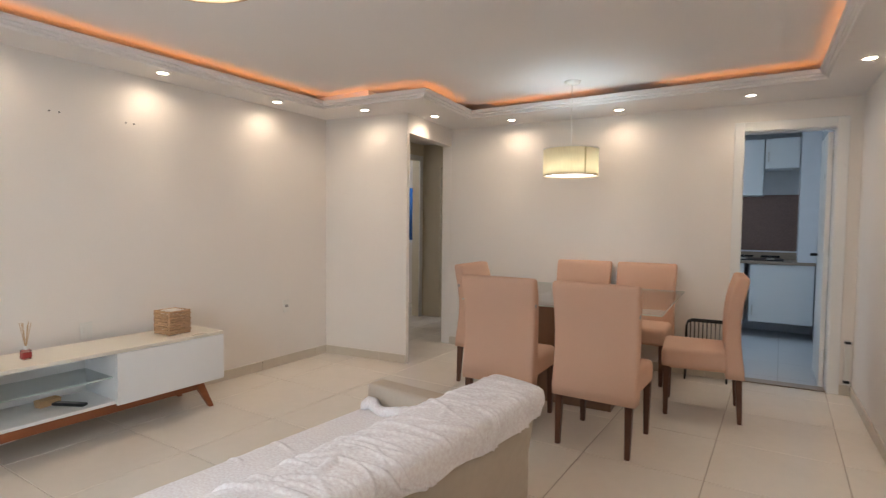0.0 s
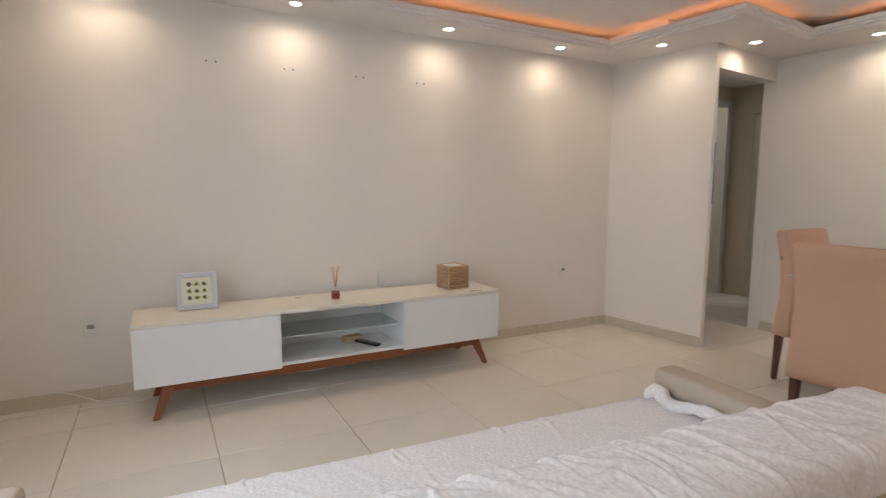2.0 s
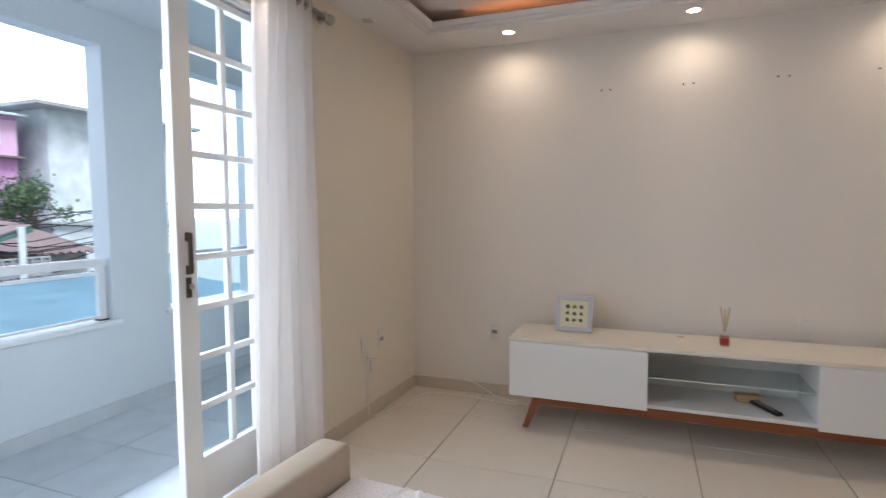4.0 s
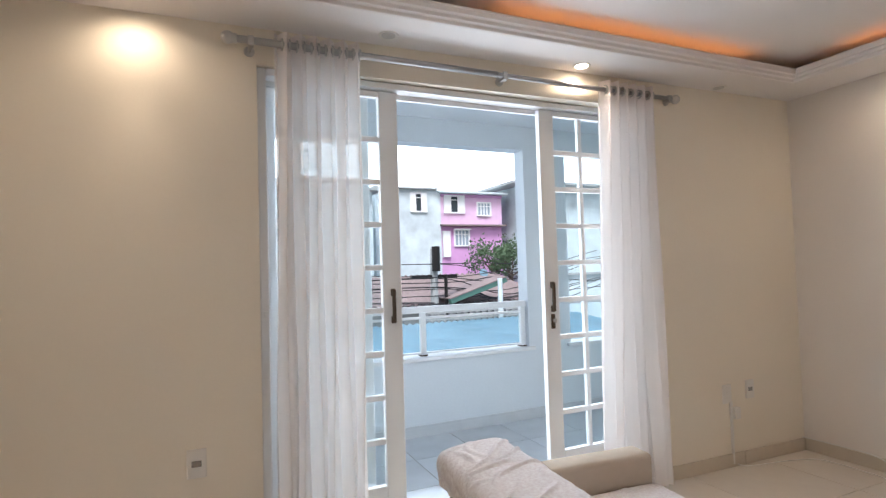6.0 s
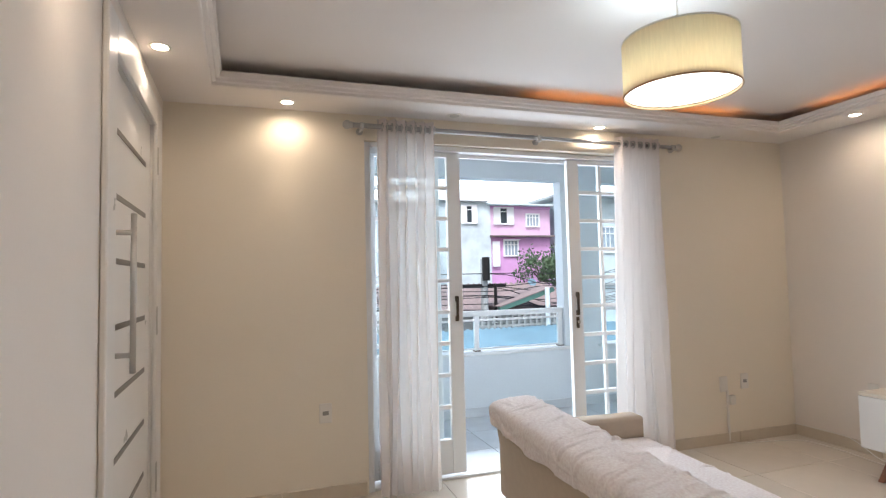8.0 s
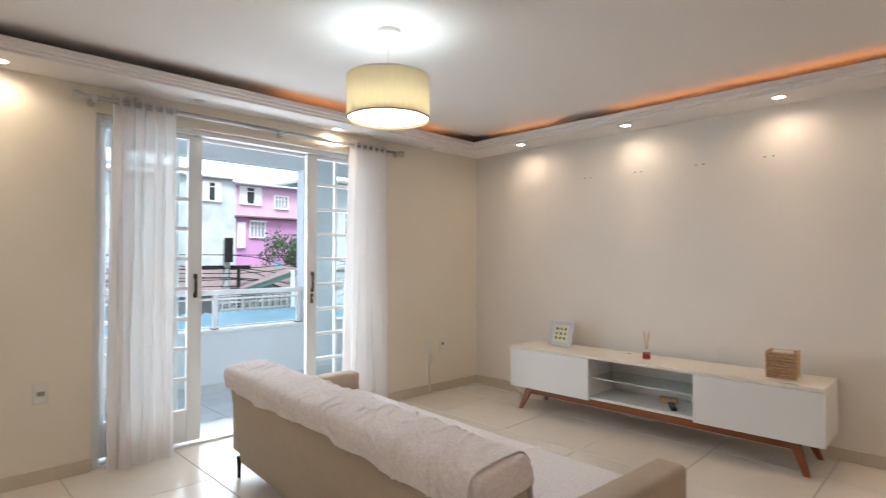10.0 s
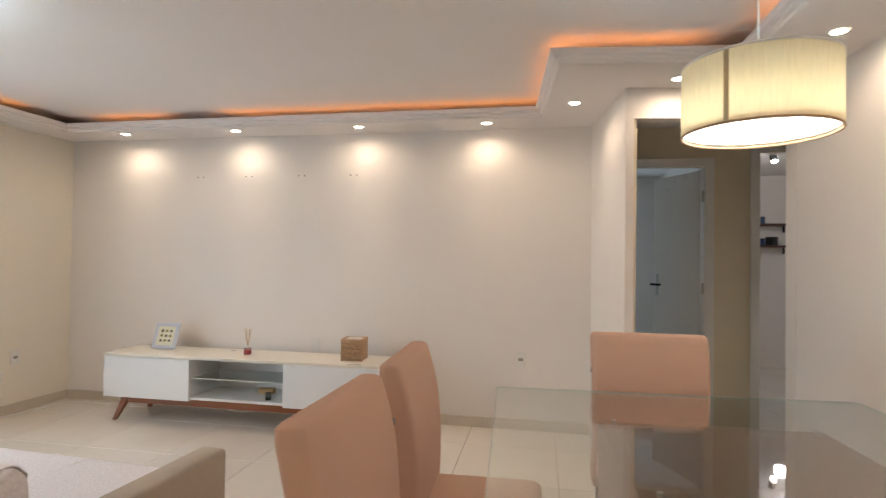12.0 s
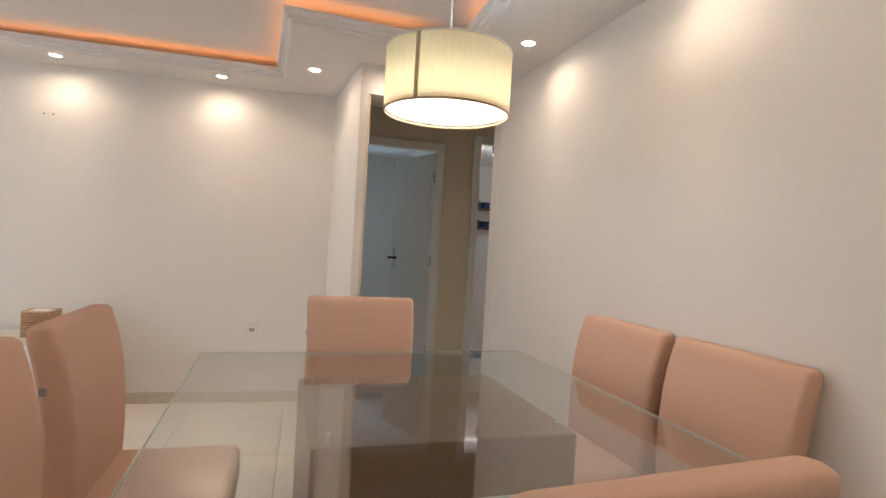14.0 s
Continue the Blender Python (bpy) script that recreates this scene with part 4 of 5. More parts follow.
socket_plate(pose(0, 0.72, 0.44, 0, 0, 90))
socket_plate(pose(0, 4.20, 0.54, 0, 0, 90))
socket_plate(pose(0, 2.51, 0.585, 0, 0, 90), 2)
socket_plate(pose(3.665, 0.0235, 0.51, 0, 0, 179))
socket_plate(pose(0.70, 0.1017, 0.445, 0, 0, 179), 2)
socket_plate(pose(0.50, 0.107, 0.455, 0, 0, 179))
t = thing("junction_box", "small white surface box with a cable duct to the floor", "junction box", pose(0.64, 0.1033, 0, 0, 0, -1))
part("body", one(-0.026, 0.0, 0.29, 0.026, 0.03, 0.36, 0.004), PLASTIC, t)
part("duct", one(0.022, 0.0, 0.015, 0.04, 0.012, 0.40, 0.003), PLASTIC, t, "narrow cable duct")


def cable(points, r=0.003, label="thin white cable lying on the floor"):
    return tagged(part("cable", tube(curve_points(points, 8), r), CABLEWHITE, smooth=True), label, "cable")


cable([(0.66, 0.13, 0.02), (0.60, 0.15, 0.005), (0.45, 0.18, 0.004), (0.25, 0.22, 0.004), (0.12, 0.30, 0.005), (0.10, 0.55, 0.004), (0.14, 0.80, 0.004), (0.12, 1.0, 0.004)])
cable([(0.022, 0.12, 0.084), (0.022, 0.30, 0.088), (0.022, 0.55, 0.084), (0.05, 0.75, 0.006), (0.10, 0.9, 0.006)], 0.0035, "thin white cable running along the skirting")
cable([(0.25, 1.75, 0.10), (0.20, 1.80, 0.07), (0.20, 1.90, 0.05), (0.19, 2.05, 0.05), (0.20, 2.12, 0.08), (0.26, 2.2, 0.12)])
cable([(0.24, 2.3, 0.11), (0.21, 2.34, 0.09), (0.21, 2.45, 0.08), (0.25, 2.5, 0.10)])
for y in (1.39, 1.85, 2.33, 2.79):
    for dy in (0.0, 0.054):
        tagged(part("wall_plug", bar((-0.004, y + dy, 1.993), (0.0015, y + dy, 1.993), 0.006, n=10), GROOVE), "small drilled hole with a grey wall plug", "wall plug", "screw holes above the bench")


# ---- hallway ----
def frame_trim(t, x, y0, y1, h):
    for a, b, z0, z1 in ((y0 - 0.06, y0 + 0.01, 0, h + 0.06), (y1 - 0.01, y1 + 0.06, 0, h + 0.06), (y0 + 0.01, y1 - 0.01, h - 0.01, h + 0.06)):
        part("door_frame", one(x + 0.001, a, z0, x + 0.016, b, z1, 0.003), DOORWHITE, t)


t = tagged(thing("door_4", "white bedroom door standing ajar with a dark lever handle", "door"), kind="structure")
frame_trim(t, HX, 5.02, 5.66, 2.10)
for y in (5.021, 5.645):
    part("jamb", one(HX - 0.12, y, 0, HX, y + 0.014, 2.099), DOORWHITE, t)
lm = pose(HX - 0.11, 5.64, 0, 0, 0, 204)
part("door_leaf", one(0, -0.035, 0.01, 0.61, 0.0, 2.08, 0.003, m=lm), DOORWHITE, t)
part("lever_handle", one(0.50, 0.0, 1.09, 0.60, 0.05, 1.11, 0.005, m=lm), BLACKMETAL, t, "dark lever handle")
part("handle_plate", one(0.535, -0.0005, 1.0, 0.57, 0.006, 1.2, 0.003, m=lm), STEEL, t, "metal handle plate")
for z in (0.3, 1.1, 1.85):
    part("hinge", one(HX - 0.004, 5.628, z - 0.045, HX + 0.004, 5.645, z + 0.045), STEEL, t)
t = tagged(thing("door_5", "white door frame of the second bedroom", "door"), kind="structure")
frame_trim(t, HX, 6.05, 7.0, 2.20)
t = tagged(thing("window_1", "small window glowing with blue daylight in the far room", "window"), kind="structure")
part("window_frame", one(-1.66, 8.03, 0.99, -0.69, 8.06, 1.04), ALU, t)
part("window_frame", one(-1.66, 8.03, 1.90, -0.69, 8.06, 1.95), ALU, t)
part("window_frame", one(-1.2, 8.03, 1.04, -1.15, 8.06, 1.90), ALU, t)
# the daylight's blue is put into the glass tint; the sky behind is paler
part("pane", one(-1.65, 8.042, 1.04, -0.70, 8.046, 1.90), pane_glass("blue_pane", (0.20, 0.38, 0.72)), t, "blue-tinted pane").visible_shadow = False
for z, n in ((1.79, 3), (1.52, 4)):
    t = thing("wall_shelf", "dark wooden wall shelf in the far room", "shelf", pose(-3.2, 7.05, z), "far wall shelves")
    part("board", one(0.001, -0.45, -0.012, 0.20, 0.45, 0.012, 0.003), DARKWOOD, t)
    for y in (-0.3, 0.3):
        part("bracket", one(0.001, y - 0.01, -0.09, 0.02, y + 0.01, -0.012), BLACKMETAL, t)
    for k in range(n):
        b = thing("shelf_box", "small dark box standing on the wall shelf", "box", pose(-3.08, 6.72 + 0.15 * k, z + 0.0125, 0, 0, 12 * k), "boxes on the shelves")
        part("body", one(-0.05, -0.05, 0, 0.05, 0.05, 0.07 + 0.02 * (k % 2), 0.004), BLACK if k % 2 else mat("blue_box", (0.03, 0.06, 0.16), 0.5), b)
        part("lid", one(-0.052, -0.052, 0.07 + 0.02 * (k % 2), 0.052, 0.052, 0.085 + 0.02 * (k % 2), 0.003), BLACK, b)
t = thing("spot_track", "white ceiling spot track with two lit lamps", "track light", pose(-1.5, 6.40, 2.42))
part("rail", one(-0.02, -0.3, -0.02, 0.02, 0.3, 0.0), PLASTIC, t)
for y in (-0.08, 0.16):
    part("lamp_head", bar((0, y, -0.02), (0.05, y, -0.12), 0.03, 0.035), BLACKMETAL, t, "small spot head")
    part("lens", bar((0.05, y, -0.12), (0.052, y, -0.124), 0.028), DISC, t, "glowing lens")
s = new("track_lamp", bpy.data.lights.new("track_lamp", "POINT"))
s.data.energy, s.data.color, s.data.shadow_soft_size, s.location = 7, (0.95, 0.97, 1.0), 0.05, (-1.4, 6.6, 2.2)
s = new("bedroom_daylight", bpy.data.lights.new("bedroom_daylight", "AREA"))
s.data.energy, s.data.color, s.data.size = 5, (0.6, 0.8, 1.0), 1.0
s.matrix_world = look((-3.1, 4.9, 1.5), (0, 4.9, 1.2))

# ---- kitchen things ----
def cabinet(name, label, x0, y0, z0, x1, y1, z1, doors, face="-y"):
    t = thing(name, label, "cabinet")
    part("body", one(x0, y0 + 0.02, z0, x1, y1, z1, 0.002), KWHITE, t)
    w = (x1 - x0) / doors
    for k in range(doors):
        d = part("door", one(x0 + k * w + 0.002, y0, z0 + 0.002, x0 + (k + 1) * w - 0.002, y0 + 0.019, z1 - 0.002, 0.003), KWHITE, t)
        part("handle", one(x0 + k * w + 0.03, y0 - 0.02, z0 + 0.08, x0 + k * w + 0.04, y0 - 0.001, z0 + 0.2, 0.003), STEEL, d, "steel bar handle")
    return t


structure("kitchen_backsplash", one(KX0, KY1 - 0.012, 1.02, 4.03, KY1 - 0.001, 1.72), SPLASH, "brown mosaic backsplash")
cabinet("wall_cabinet", "white kitchen wall cabinet above the backsplash", 2.9, KY1 - 0.36, 1.70, 3.66, KY1 - 0.001, 2.38, 2)
cabinet("wall_cabinet", "short white kitchen wall cabinet", 3.67, KY1 - 0.36, 2.02, 4.02, KY1 - 0.001, 2.38, 1)
cabinet("base_cabinet", "white hanging kitchen base cabinet under the worktop", 3.56, KY1 - 0.60, 0.19, 4.20, KY1 - 0.001, 0.88, 1)
cabinet("base_cabinet", "white kitchen base cabinet beside the oven", 2.4, KY1 - 0.58, 0.14, 3.50, KY1 - 0.001, 0.88, 2)
t = thing("worktop", "dark stone kitchen worktop", "worktop")
part("slab", one(2.35, KY1 - 0.62, 0.881, 4.21, KY1 - 0.013, 0.915, 0.004), STONE, t)
part("upstand", one(2.35, KY1 - 0.03, 0.9155, 4.21, KY1 - 0.013, 1.0, 0.003), STONE, t)
t = thing("gas_hob", "black gas hob with cast iron supports on the worktop", "hob", pose(3.62, KY1 - 0.32, 0.916))
part("plate", one(-0.28, -0.24, 0, 0.28, 0.24, 0.012, 0.004), BLACK, t)
for x in (-0.14, 0.14):
    for y in (-0.11, 0.11):
        part("burner", bar((x, y, 0.012), (x, y, 0.03), 0.045, 0.035), STEEL, t)
        part("pan_support", one(x - 0.1, y - 0.005, 0.035, x + 0.1, y + 0.005, 0.05, 0.002), BLACKMETAL, t)
        part("pan_support", one(x - 0.005, y - 0.1, 0.03, x + 0.005, y + 0.1, 0.0495, 0.002), BLACKMETAL, t)
s = new("kitchen_daylight", bpy.data.lights.new("kitchen_daylight", "AREA"))
s.data.energy, s.data.color, s.data.size = 6.5, (0.62, 0.81, 1.0), 1.0
s.matrix_world = look((KX0 + 0.02, 7.35, 1.55), (4.0, 7.5, 0.9))


# ---- balcony railing ----
t = thing("balcony_railing", "white metal balcony railing with glass panels", "railing")
RY = PY - 0.06
part("top_rail", one(1.131, RY - 0.03, 0.925, 4.249, RY + 0.03, 0.975, 0.006), ALU, t)
part("mid_rail", one(1.165, RY - 0.012, 0.875, 4.22, RY + 0.012, 0.895, 0.003), ALU, t)
part("bottom_rail", one(1.165, RY - 0.012, 0.605, 4.22, RY + 0.012, 0.62, 0.003), ALU, t)
xs = [1.158, 2.07, 2.95, 3.6, 4.225]
for x in xs:
    part("post", one(x - 0.022, RY - 0.02, 0.591, x + 0.022, RY + 0.02, 0.925, 0.003), ALU, t)
    part("post_foot", one(x - 0.03, RY - 0.028, 0.591, x + 0.03, RY + 0.028, 0.60), BRONZE, t)
for a, b in zip(xs, xs[1:]):
    part("glass_panel", one(a + 0.024, RY - 0.004, 0.622, b - 0.024, RY + 0.004, 0.873), GLASS, t, "clear glass panel").visible_shadow = False

part("top_rail", one(-0.149, RY - 0.03, 0.925, 0.699, RY + 0.03, 0.975, 0.006), ALU, t)
part("glass_panel", one(-0.14, RY - 0.004, 0.622, 0.69, RY + 0.004, 0.92), GLASS, t, "clear glass panel").visible_shadow = False

# ---- street beyond the balcony ----
structure("backdrop", one(-500, -330, -20, 500, -329, 320), glowing("overcast_sky", (0.74, 0.88, 1.0), 2.2), "plain bright overcast sky")
# house plaster colours paled and blued, with the street haze mixed in
PINK = mat("pink_plaster", (0.68, 0.46, 0.64), 0.85, grain=0.10, scale=4, bump=0.1, stain=0.12)
MAGENTA = mat("magenta_plaster", (0.60, 0.32, 0.58), 0.85, grain=0.06, scale=4, bump=0.1, stain=0.15)
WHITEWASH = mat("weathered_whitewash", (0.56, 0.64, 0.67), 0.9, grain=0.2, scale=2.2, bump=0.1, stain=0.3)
TERRACOTTA = mat("terracotta_roof", (0.23, 0.18, 0.175), 0.85, grain=0.25, scale=6, bump=0.3, stain=0.2)
GREENPAINT = mat("green_fascia", (0.07, 0.17, 0.14), 0.7, grain=0.1, scale=5, stain=0.1)
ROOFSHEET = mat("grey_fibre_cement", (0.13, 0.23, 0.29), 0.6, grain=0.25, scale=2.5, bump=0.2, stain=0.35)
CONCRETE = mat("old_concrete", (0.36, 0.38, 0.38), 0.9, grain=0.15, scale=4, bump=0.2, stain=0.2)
DARKPANE = mat("dark_window_pane", (0.03, 0.04, 0.05), 0.15)
LEAF = mat("foliage", (0.07, 0.12, 0.06), 0.7, grain=0.3, scale=8, vary=0.0)
BARK = mat("bark", (0.12, 0.09, 0.07), 0.9, grain=0.3, scale=20, bump=0.4)
structure("ground", one(-400, -900, -3.6, 400, -1.7, -3.5), CONCRETE, "grey street ground reaching the horizon")


def house_window(parent, x, y, z, w, h, style="grid"):
    """A framed window on a face towards +y."""
    wn_ = part("window", one(x - w / 2, y + 0.005, z - h / 2, x + w / 2, y + 0.03, z + h / 2), DARKPANE if style == "shutters" else PALEPANE, parent, "dark window" if style == "shutters" else "pale reflecting window")
    for a, b, c, d in ((x - w / 2 - 0.06, z - h / 2 - 0.06, x - w / 2, z + h / 2 + 0.06), (x + w / 2, z - h / 2 - 0.06, x + w / 2 + 0.06, z + h / 2 + 0.06),
                       (x - w / 2, z + h / 2, x + w / 2, z + h / 2 + 0.06), (x - w / 2, z - h / 2 - 0.06, x + w / 2, z - h / 2)):
        part("frame", one(a, y + 0.004, b, c, y + 0.07, d), ALU, wn_)
    if style == "shutters":
        for k in (-1, 1):
            part("shutter", one(x + k * w * 0.34 - w * 0.16, y + 0.035, z - h / 2, x + k * w * 0.34 + w * 0.16, y + 0.06, z + h / 2), ALU, wn_, "white shutter")
        part("transom", one(x - w * 0.18, y + 0.032, z + h * 0.26, x + w * 0.18, y + 0.055, z + h * 0.30), ALU, wn_)
    else:
        for k in (-1, 0, 1):
            part("mullion", one(x + k * w * 0.25 - 0.02, y + 0.03, z - h / 2, x + k * w * 0.25 + 0.02, y + 0.055, z + h / 2), ALU, wn_)
        part("transom", one(x - w / 2, y + 0.03, z + h * 0.22, x + w / 2, y + 0.053, z + h * 0.27), ALU, wn_)
    return wn_


PALEPANE = mat("pale_window_pane", (0.30, 0.36, 0.42), 0.2, grain=0.2, scale=3)
t = thing("pink_house", "three-storey house painted pale pink above and magenta below", "house", pose(0, 0, 0))
Y = -18.0
part("wall", one(-8.4, -25, 3.10, -5.45, Y, 4.42), PINK, t, "pale pink upper storey")
part("wall", one(-8.4, -24.99, -3.5, -5.45, Y - 0.05, 3.10), MAGENTA, t, "magenta lower storeys")
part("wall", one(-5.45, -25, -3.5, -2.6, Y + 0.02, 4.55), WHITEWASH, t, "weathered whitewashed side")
part("roof", one(-8.6, -25.2, 4.42, -5.3, Y + 0.30, 4.51, 0.02), WHITEWASH, t, "thin pale roof slab")
part("fascia", one(-8.4, Y - 0.04, 4.30, -5.46, Y + 0.06, 4.415, 0.01), MAGENTA, t, "magenta fascia under the roof")
part("ledge", one(-8.5, -18.2, 3.05, -5.4, Y + 0.22, 3.12, 0.01), TERRACOTTA, t, "tiled ledge between the storeys")
part("roof_sheet", one(-5.3, -25.1, 4.55, -2.5, Y + 0.2, 4.63, 0.02), CONCRETE, t, "grey roof sheet")
house_window(t, -6.08, Y, 3.98, 0.86, 0.66, "shutters")
house_window(t, -7.50, Y, 3.80, 0.58, 0.50)
house_window(t, -6.42, Y - 0.05, 2.56, 0.62, 0.62)
house_window(t, -4.45, Y + 0.02, 4.02, 0.62, 0.70, "shutters")
part("grille", one(-6.80, Y - 0.02, 2.90, -6.04, Y + 0.14, 2.94), ALU, t, "white window hood")
part("door", one(-5.86, Y - 0.04, 1.75, -5.52, Y + 0.05, 2.85), ALU, t, "white door")
t = thing("white_house", "white rendered house with an overhanging roof", "house")
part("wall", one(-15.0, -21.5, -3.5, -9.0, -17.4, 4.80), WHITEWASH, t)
part("roof", one(-15.2, -21.8, 4.80, -8.3, -16.8, 4.93, 0.02), CONCRETE, t, "overhanging slab roof")
part("ledge", one(-15.1, -21.5, 0.8, -8.9, -17.25, 0.92, 0.01), CONCRETE, t)
house_window(t, -10.9, -17.4, 2.9, 0.9, 1.1)
t = thing("neighbour_house", "tall pale house across the street with rows of windows", "house")
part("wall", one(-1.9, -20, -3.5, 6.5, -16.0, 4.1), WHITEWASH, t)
part("roof", one(-2.2, -20.3, 4.1, 6.8, -15.7, 4.22, 0.02), CONCRETE, t)
for x in (-0.9, 1.0, 3.0, 5.0):
    for z in (0.4, 2.8):
        house_window(t, x, -16.0, z, 0.9, 1.0)


def tiled_roof(name, label, x0, x1, y0, y1, z0, z1, material, pitch, lean=0.0):
    """A corrugated or tiled slope falling towards +y, z1 at the far edge."""
    t = thing(name, label, "roof")
    bm = bmesh.new()
    n = int((x1 - x0) / pitch) * 4
    rows = []
    for j in range(9):
        f = j / 8
        rows.append([bm.verts.new((x0 + (x1 - x0) * i / n, y1 + (y0 - y1) * f, z1 + (z0 - z1) * f + lean * (i / n) + pitch * 0.18 * math.sin(i * math.pi / 2) - 0.02 * (j % 2))) for i in range(n + 1)])
    for a, b in zip(rows, rows[1:]):
        for i in range(n):
            bm.faces.new((a[i], a[i + 1], b[i + 1], b[i]))
    ob = part("sheet", bm, material, t)
    mod = ob.modifiers.new("thickness", "SOLIDIFY")
    mod.thickness = 0.02
    return t


r = tiled_roof("tiled_roof", "old terracotta tiled roof across the street", -6.6, 0.6, -12.0, -15.6, 0.25, 1.05, TERRACOTTA, 0.22)
part("wall", one(-6.5, -15.4, -3.5, 0.5, -12.3, 0.2), CONCRETE, r)
r = tiled_roof("sheet_roof", "grey corrugated sheet roof below the balcony", -6.5, 6.0, -3.4, -10.6, -0.75, -0.15, ROOFSHEET, 0.18)
part("wall", one(-6.4, -10.5, -3.5, 5.9, -3.6, -0.9), CONCRETE, r)
# green fascia with breeze blocks under it
t = thing("green_canopy", "green painted sloping canopy edge over a breeze block screen", "canopy")
m = pose(-3.55, -11.2, 0.62, 0, 17, 0)
part("fascia", one(-0.95, -0.08, -0.07, 0.95, 0.08, 0.07, 0.01, m=m), GREENPAINT, t, "green fascia board")
part("sheet", one(-0.95, -1.4, 0.07, 0.95, 0.1, 0.10, m=m), TERRACOTTA, t, "tiled canopy roof")
part("pillar", bar((-4.15, -11.0, -3.5), (-4.15, -11.0, 0.95), 0.07), WHITEWASH, t, "white round pillar")
bm = bmesh.new()
for i in range(15):
    for j in range(5):
        x, z = -4.9 + i * 0.2, -0.75 + j * 0.2
        for a, b, c, d in ((0, 0, 0.03, 0.2), (0.17, 0, 0.2, 0.2), (0.03, 0, 0.17, 0.03), (0.03, 0.17, 0.17, 0.2)):
            box(bm, x + a, -11.35, z + b, x + c, -11.25, z + d)
        box(bm, x + 0.04, -11.32, z + 0.085, x + 0.16, -11.28, z + 0.115)
tagged(part("breeze_blocks", bm, CONCRETE, t, "pierced grey breeze block screen"), kind="stuff")
# utility pole and wires
t = thing("utility_pole", "grey concrete utility pole with a transformer and cables", "utility pole", pose(-2.35, -11.6, -3.5))
part("pole", bar((0, 0, 0), (0, 0, 5.35), 0.15, 0.10), CONCRETE, t)
part("transformer", bar((0.0, 0.16, 4.70), (0.0, 0.16, 5.40), 0.12), BLACKMETAL, t, "dark transformer can")
part("crossarm", one(-0.7, -0.06, 4.5, 0.7, 0.06, 4.6), BLACKMETAL, t)
part("stay", bar((-0.32, 0.1, 0), (-0.32, 0.1, 4.6), 0.06, 0.05), BLACKMETAL, t)
rnd = random.Random(5)
for k in range(14):
    z0 = 0.25 + 0.09 * k
    a, b = (4.0, -11.0 + rnd.uniform(-1, 1), z0 + rnd.uniform(-0.2, 0.3)), (-9.0, -12.5 + rnd.uniform(-2, 1.2), z0 + rnd.uniform(-0.4, 0.5))
    mid = [(-2.35 + rnd.uniform(-0.3, 0.3), -11.5, z0 + rnd.uniform(-0.25, 0.1)), (-5.0, -12.0, z0 - 0.25 + rnd.uniform(-0.3, 0.2))]
    tagged(part("overhead_wire", tube(curve_points([a, *mid, b], 6), 0.013, 5), BLACK), "sagging black overhead street wire", "wire", "street wires")
t = thing("satellite_dish", "grey satellite dish on a short mast", "satellite dish", pose(-5.35, -14.2, 0.5))
part("dish", lathe([(0.001, 0.0), (0.18, 0.03), (0.26, 0.08), (0.265, 0.09), (0.18, 0.045), (0.001, 0.015)], 28), ROOFSHEET, t, smooth=True).matrix_basis = pose(0, 0, 0.55, -55, 20, 0) @ Matrix.Scale(0.6, 4)
part("mast", bar((0, 0, 0), (0, -0.05, 0.55), 0.03), CONCRETE, t)


def shrub(x, y, z, h, seed):
    t = thing("street_tree", "leafy green tree growing beside the houses", "tree", pose(x, y, z))
    rnd = random.Random(seed)
    bm = bmesh.new()
    tips = []
    rod(bm, (0, 0, 0), (0.05, 0, h * 0.6), 0.09, 0.05, 8)
    for k in range(9):
        a, l = rnd.uniform(0, 6.28), rnd.uniform(0.4, 0.9)
        b = Vector((l * math.cos(a), l * 0.7 * math.sin(a), h * rnd.uniform(0.55, 1.0)))
        rod(bm, (0.04, 0, h * rnd.uniform(0.35, 0.6)), b, 0.035, 0.012, 6)
        tips.append(b)
    part("trunk", bm, BARK, t)
    bm = bmesh.new()
    for _ in range(900):
        c = rnd.choice(tips) + Vector((rnd.gauss(0, 0.22), rnd.gauss(0, 0.22), rnd.gauss(0, 0.2)))
        s = rnd.uniform(0.05, 0.10)
        m = Matrix.Translation(c) @ Euler((rnd.uniform(0, 6), rnd.uniform(0, 6), rnd.uniform(0, 6))).to_matrix().to_4x4()
        v = [bm.verts.new(m @ Vector(p)) for p in ((-s, 0, 0), (0, -s * 0.5, 0.01), (s, 0, 0), (0, s * 0.5, 0.01))]
        bm.faces.new(v)
    tagged(part("crown", bm, LEAF, t), kind="stuff")


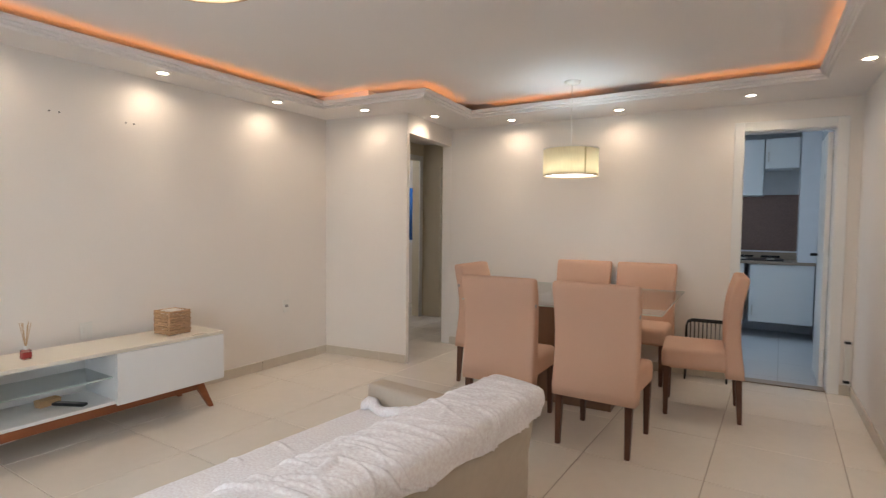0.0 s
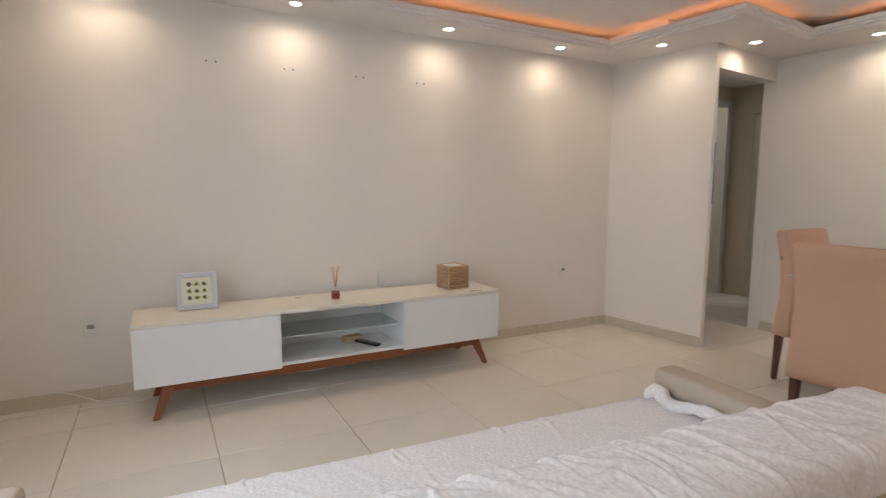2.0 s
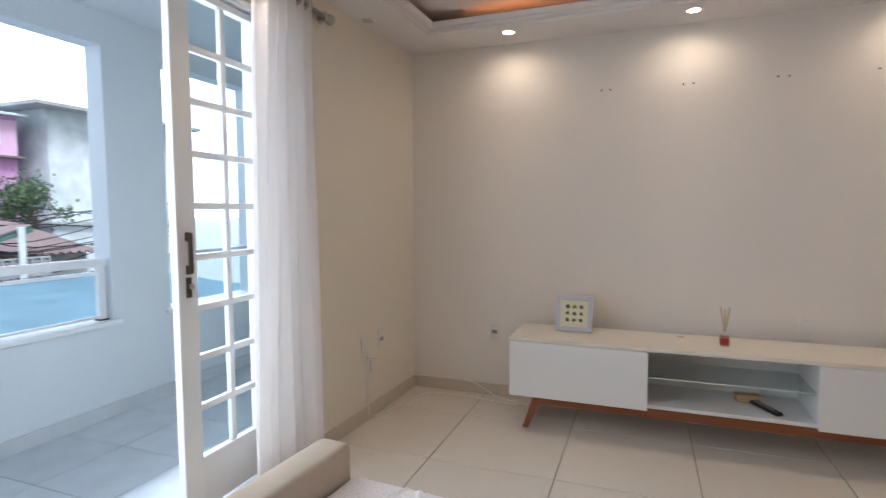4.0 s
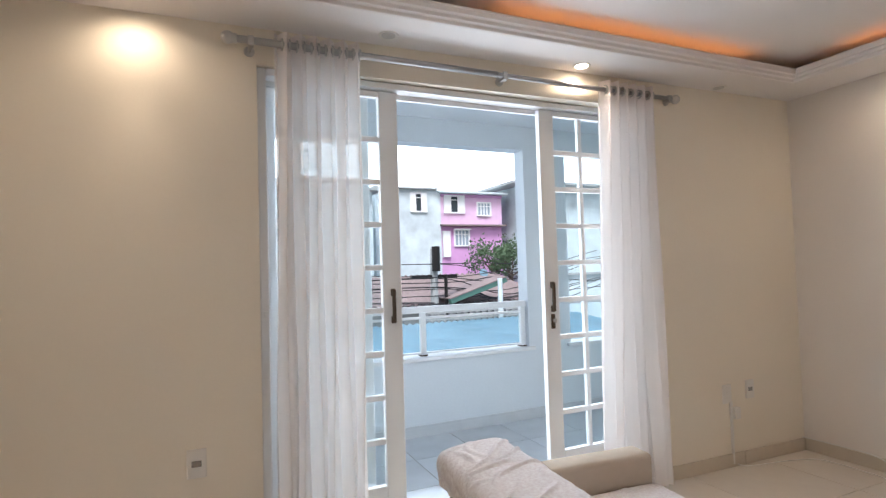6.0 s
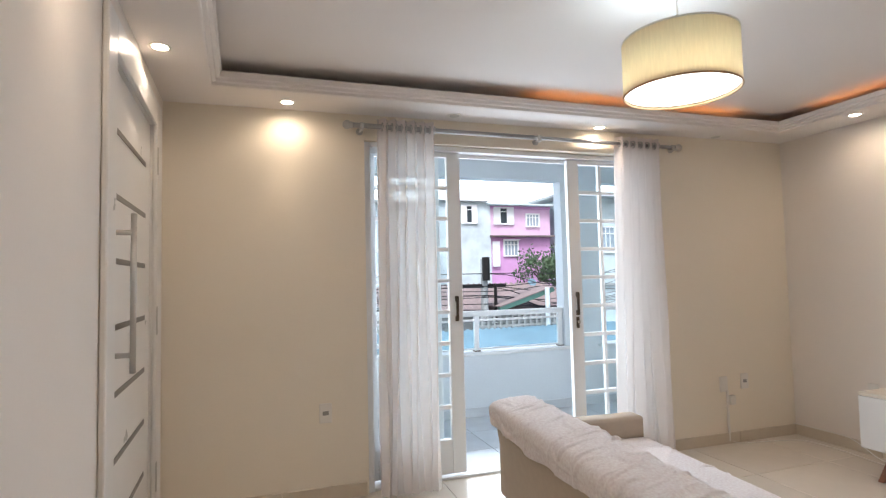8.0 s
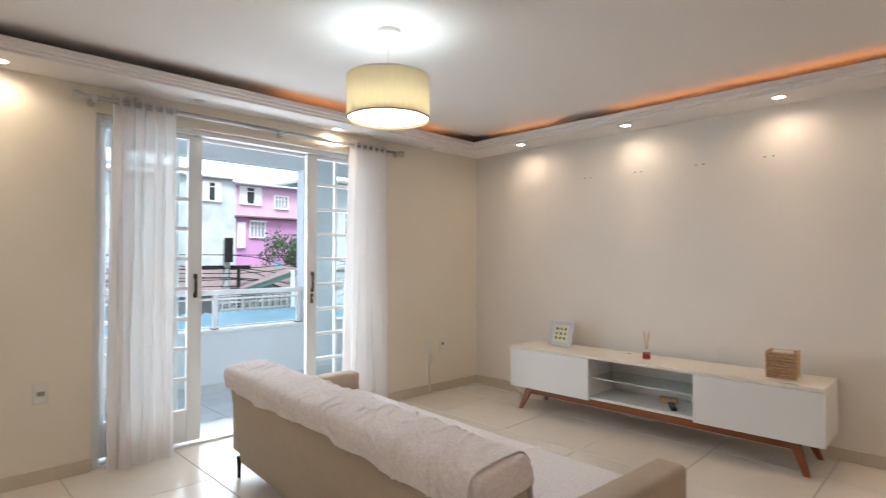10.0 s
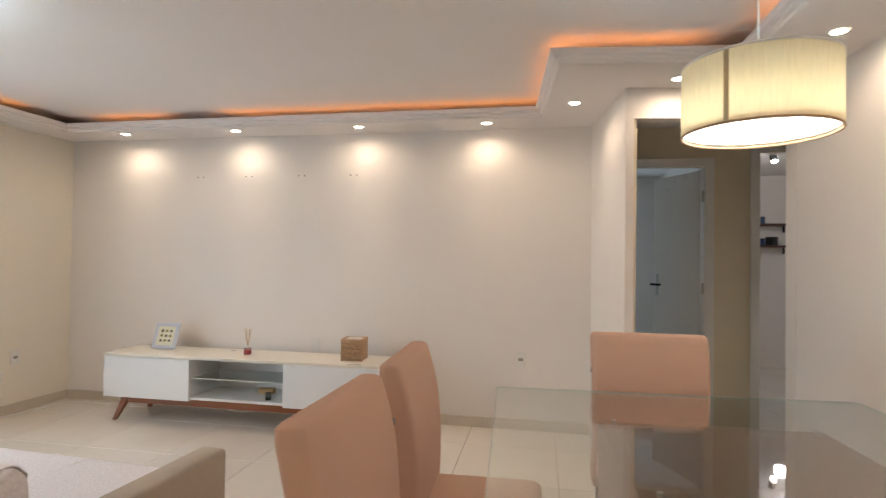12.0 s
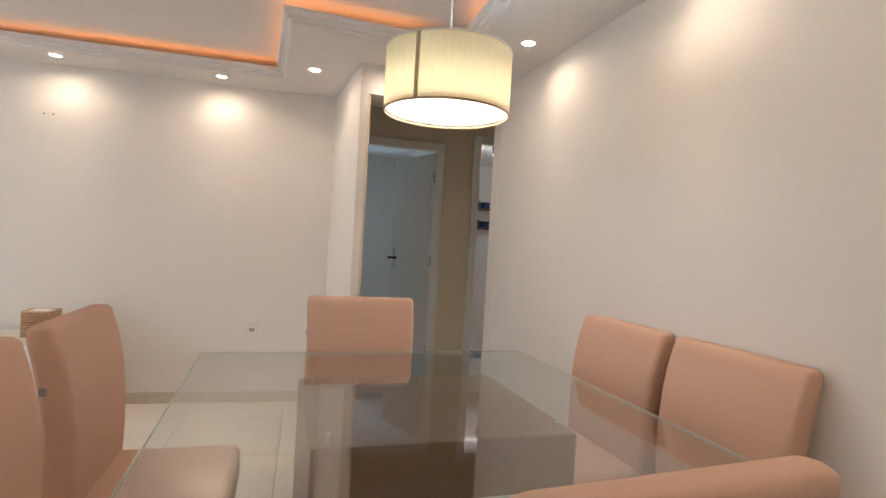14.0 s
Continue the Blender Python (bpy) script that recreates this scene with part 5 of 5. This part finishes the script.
shrub(-7.35, -16.9, -0.2, 2.7, 2)
shrub(-7.9, -16.4, -0.4, 2.4, 6)

# ---- floors and tiles ----
def tiled(name, label, x0, y0, x1, y1, ox, oy, pitch, material, grout, top=0.0, clip=None, thick=0.012):
    f = structure(name, one(x0, y0, top - 0.10, x1, y1, top - 0.0035), grout, label)
    meshes = {}
    i0, j0 = math.floor((x0 - ox) / pitch), math.floor((y0 - oy) / pitch)
    for i in range(i0, i0 + int((x1 - x0) / pitch) + 3):
        for j in range(j0, j0 + int((y1 - y0) / pitch) + 3):
            a, b = max(ox + i * pitch, x0), max(oy + j * pitch, y0)
            c, d = min(ox + (i + 1) * pitch, x1), min(oy + (j + 1) * pitch, y1)
            if c - a < 0.02 or d - b < 0.02:
                continue
            key = (round(c - a, 3), round(d - b, 3))
            if key not in meshes:
                w, h = (c - a) / 2 - 0.0022, (d - b) / 2 - 0.0022
                bm = one(-w, -h, -thick, w, h, 0, 0.0015, seg=1)
                me = bpy.data.meshes.new("tile")
                bm.to_mesh(me), bm.free()
                me.materials.append(material)
                meshes[key] = me
            t = new("tile", meshes[key])
            t.location, t.parent = ((a + c) / 2, (b + d) / 2, top), f


tiled("floor", "cream porcelain tiled living room floor", -0.02, -0.15, 4.60, 6.04, 1.03, 0.65, 0.635, TILE, GROUT)
tiled("floor_hall", "cream porcelain tiled hallway floor", -3.3, 4.0, -0.02, 8.1, 1.03, 0.65, 0.635, TILE, GROUT)
tiled("floor_hall_end", "cream porcelain tiled floor at the hallway end", -0.02, 6.04, 1.3, 8.1, 1.03, 0.65, 0.635, TILE, GROUT)
tiled("floor_kitchen", "pale grey tiled kitchen floor", 2.2, 6.04, 4.6, 8.9, 3.88, 6.30, 0.60, mat("kitchen_floor_tile", (0.55, 0.58, 0.61), 0.5, grain=0.03, scale=10, stain=0.04, vary=0.02), mat("pale_grout", (0.40, 0.42, 0.44), 0.8, grain=0.1), -0.001)
tiled("floor_balcony", "grey marbled tiled balcony floor", -0.28, -1.42, 4.78, -0.15, 1.0, -1.42, 0.45, BALCTILE, GROUT, -0.01)
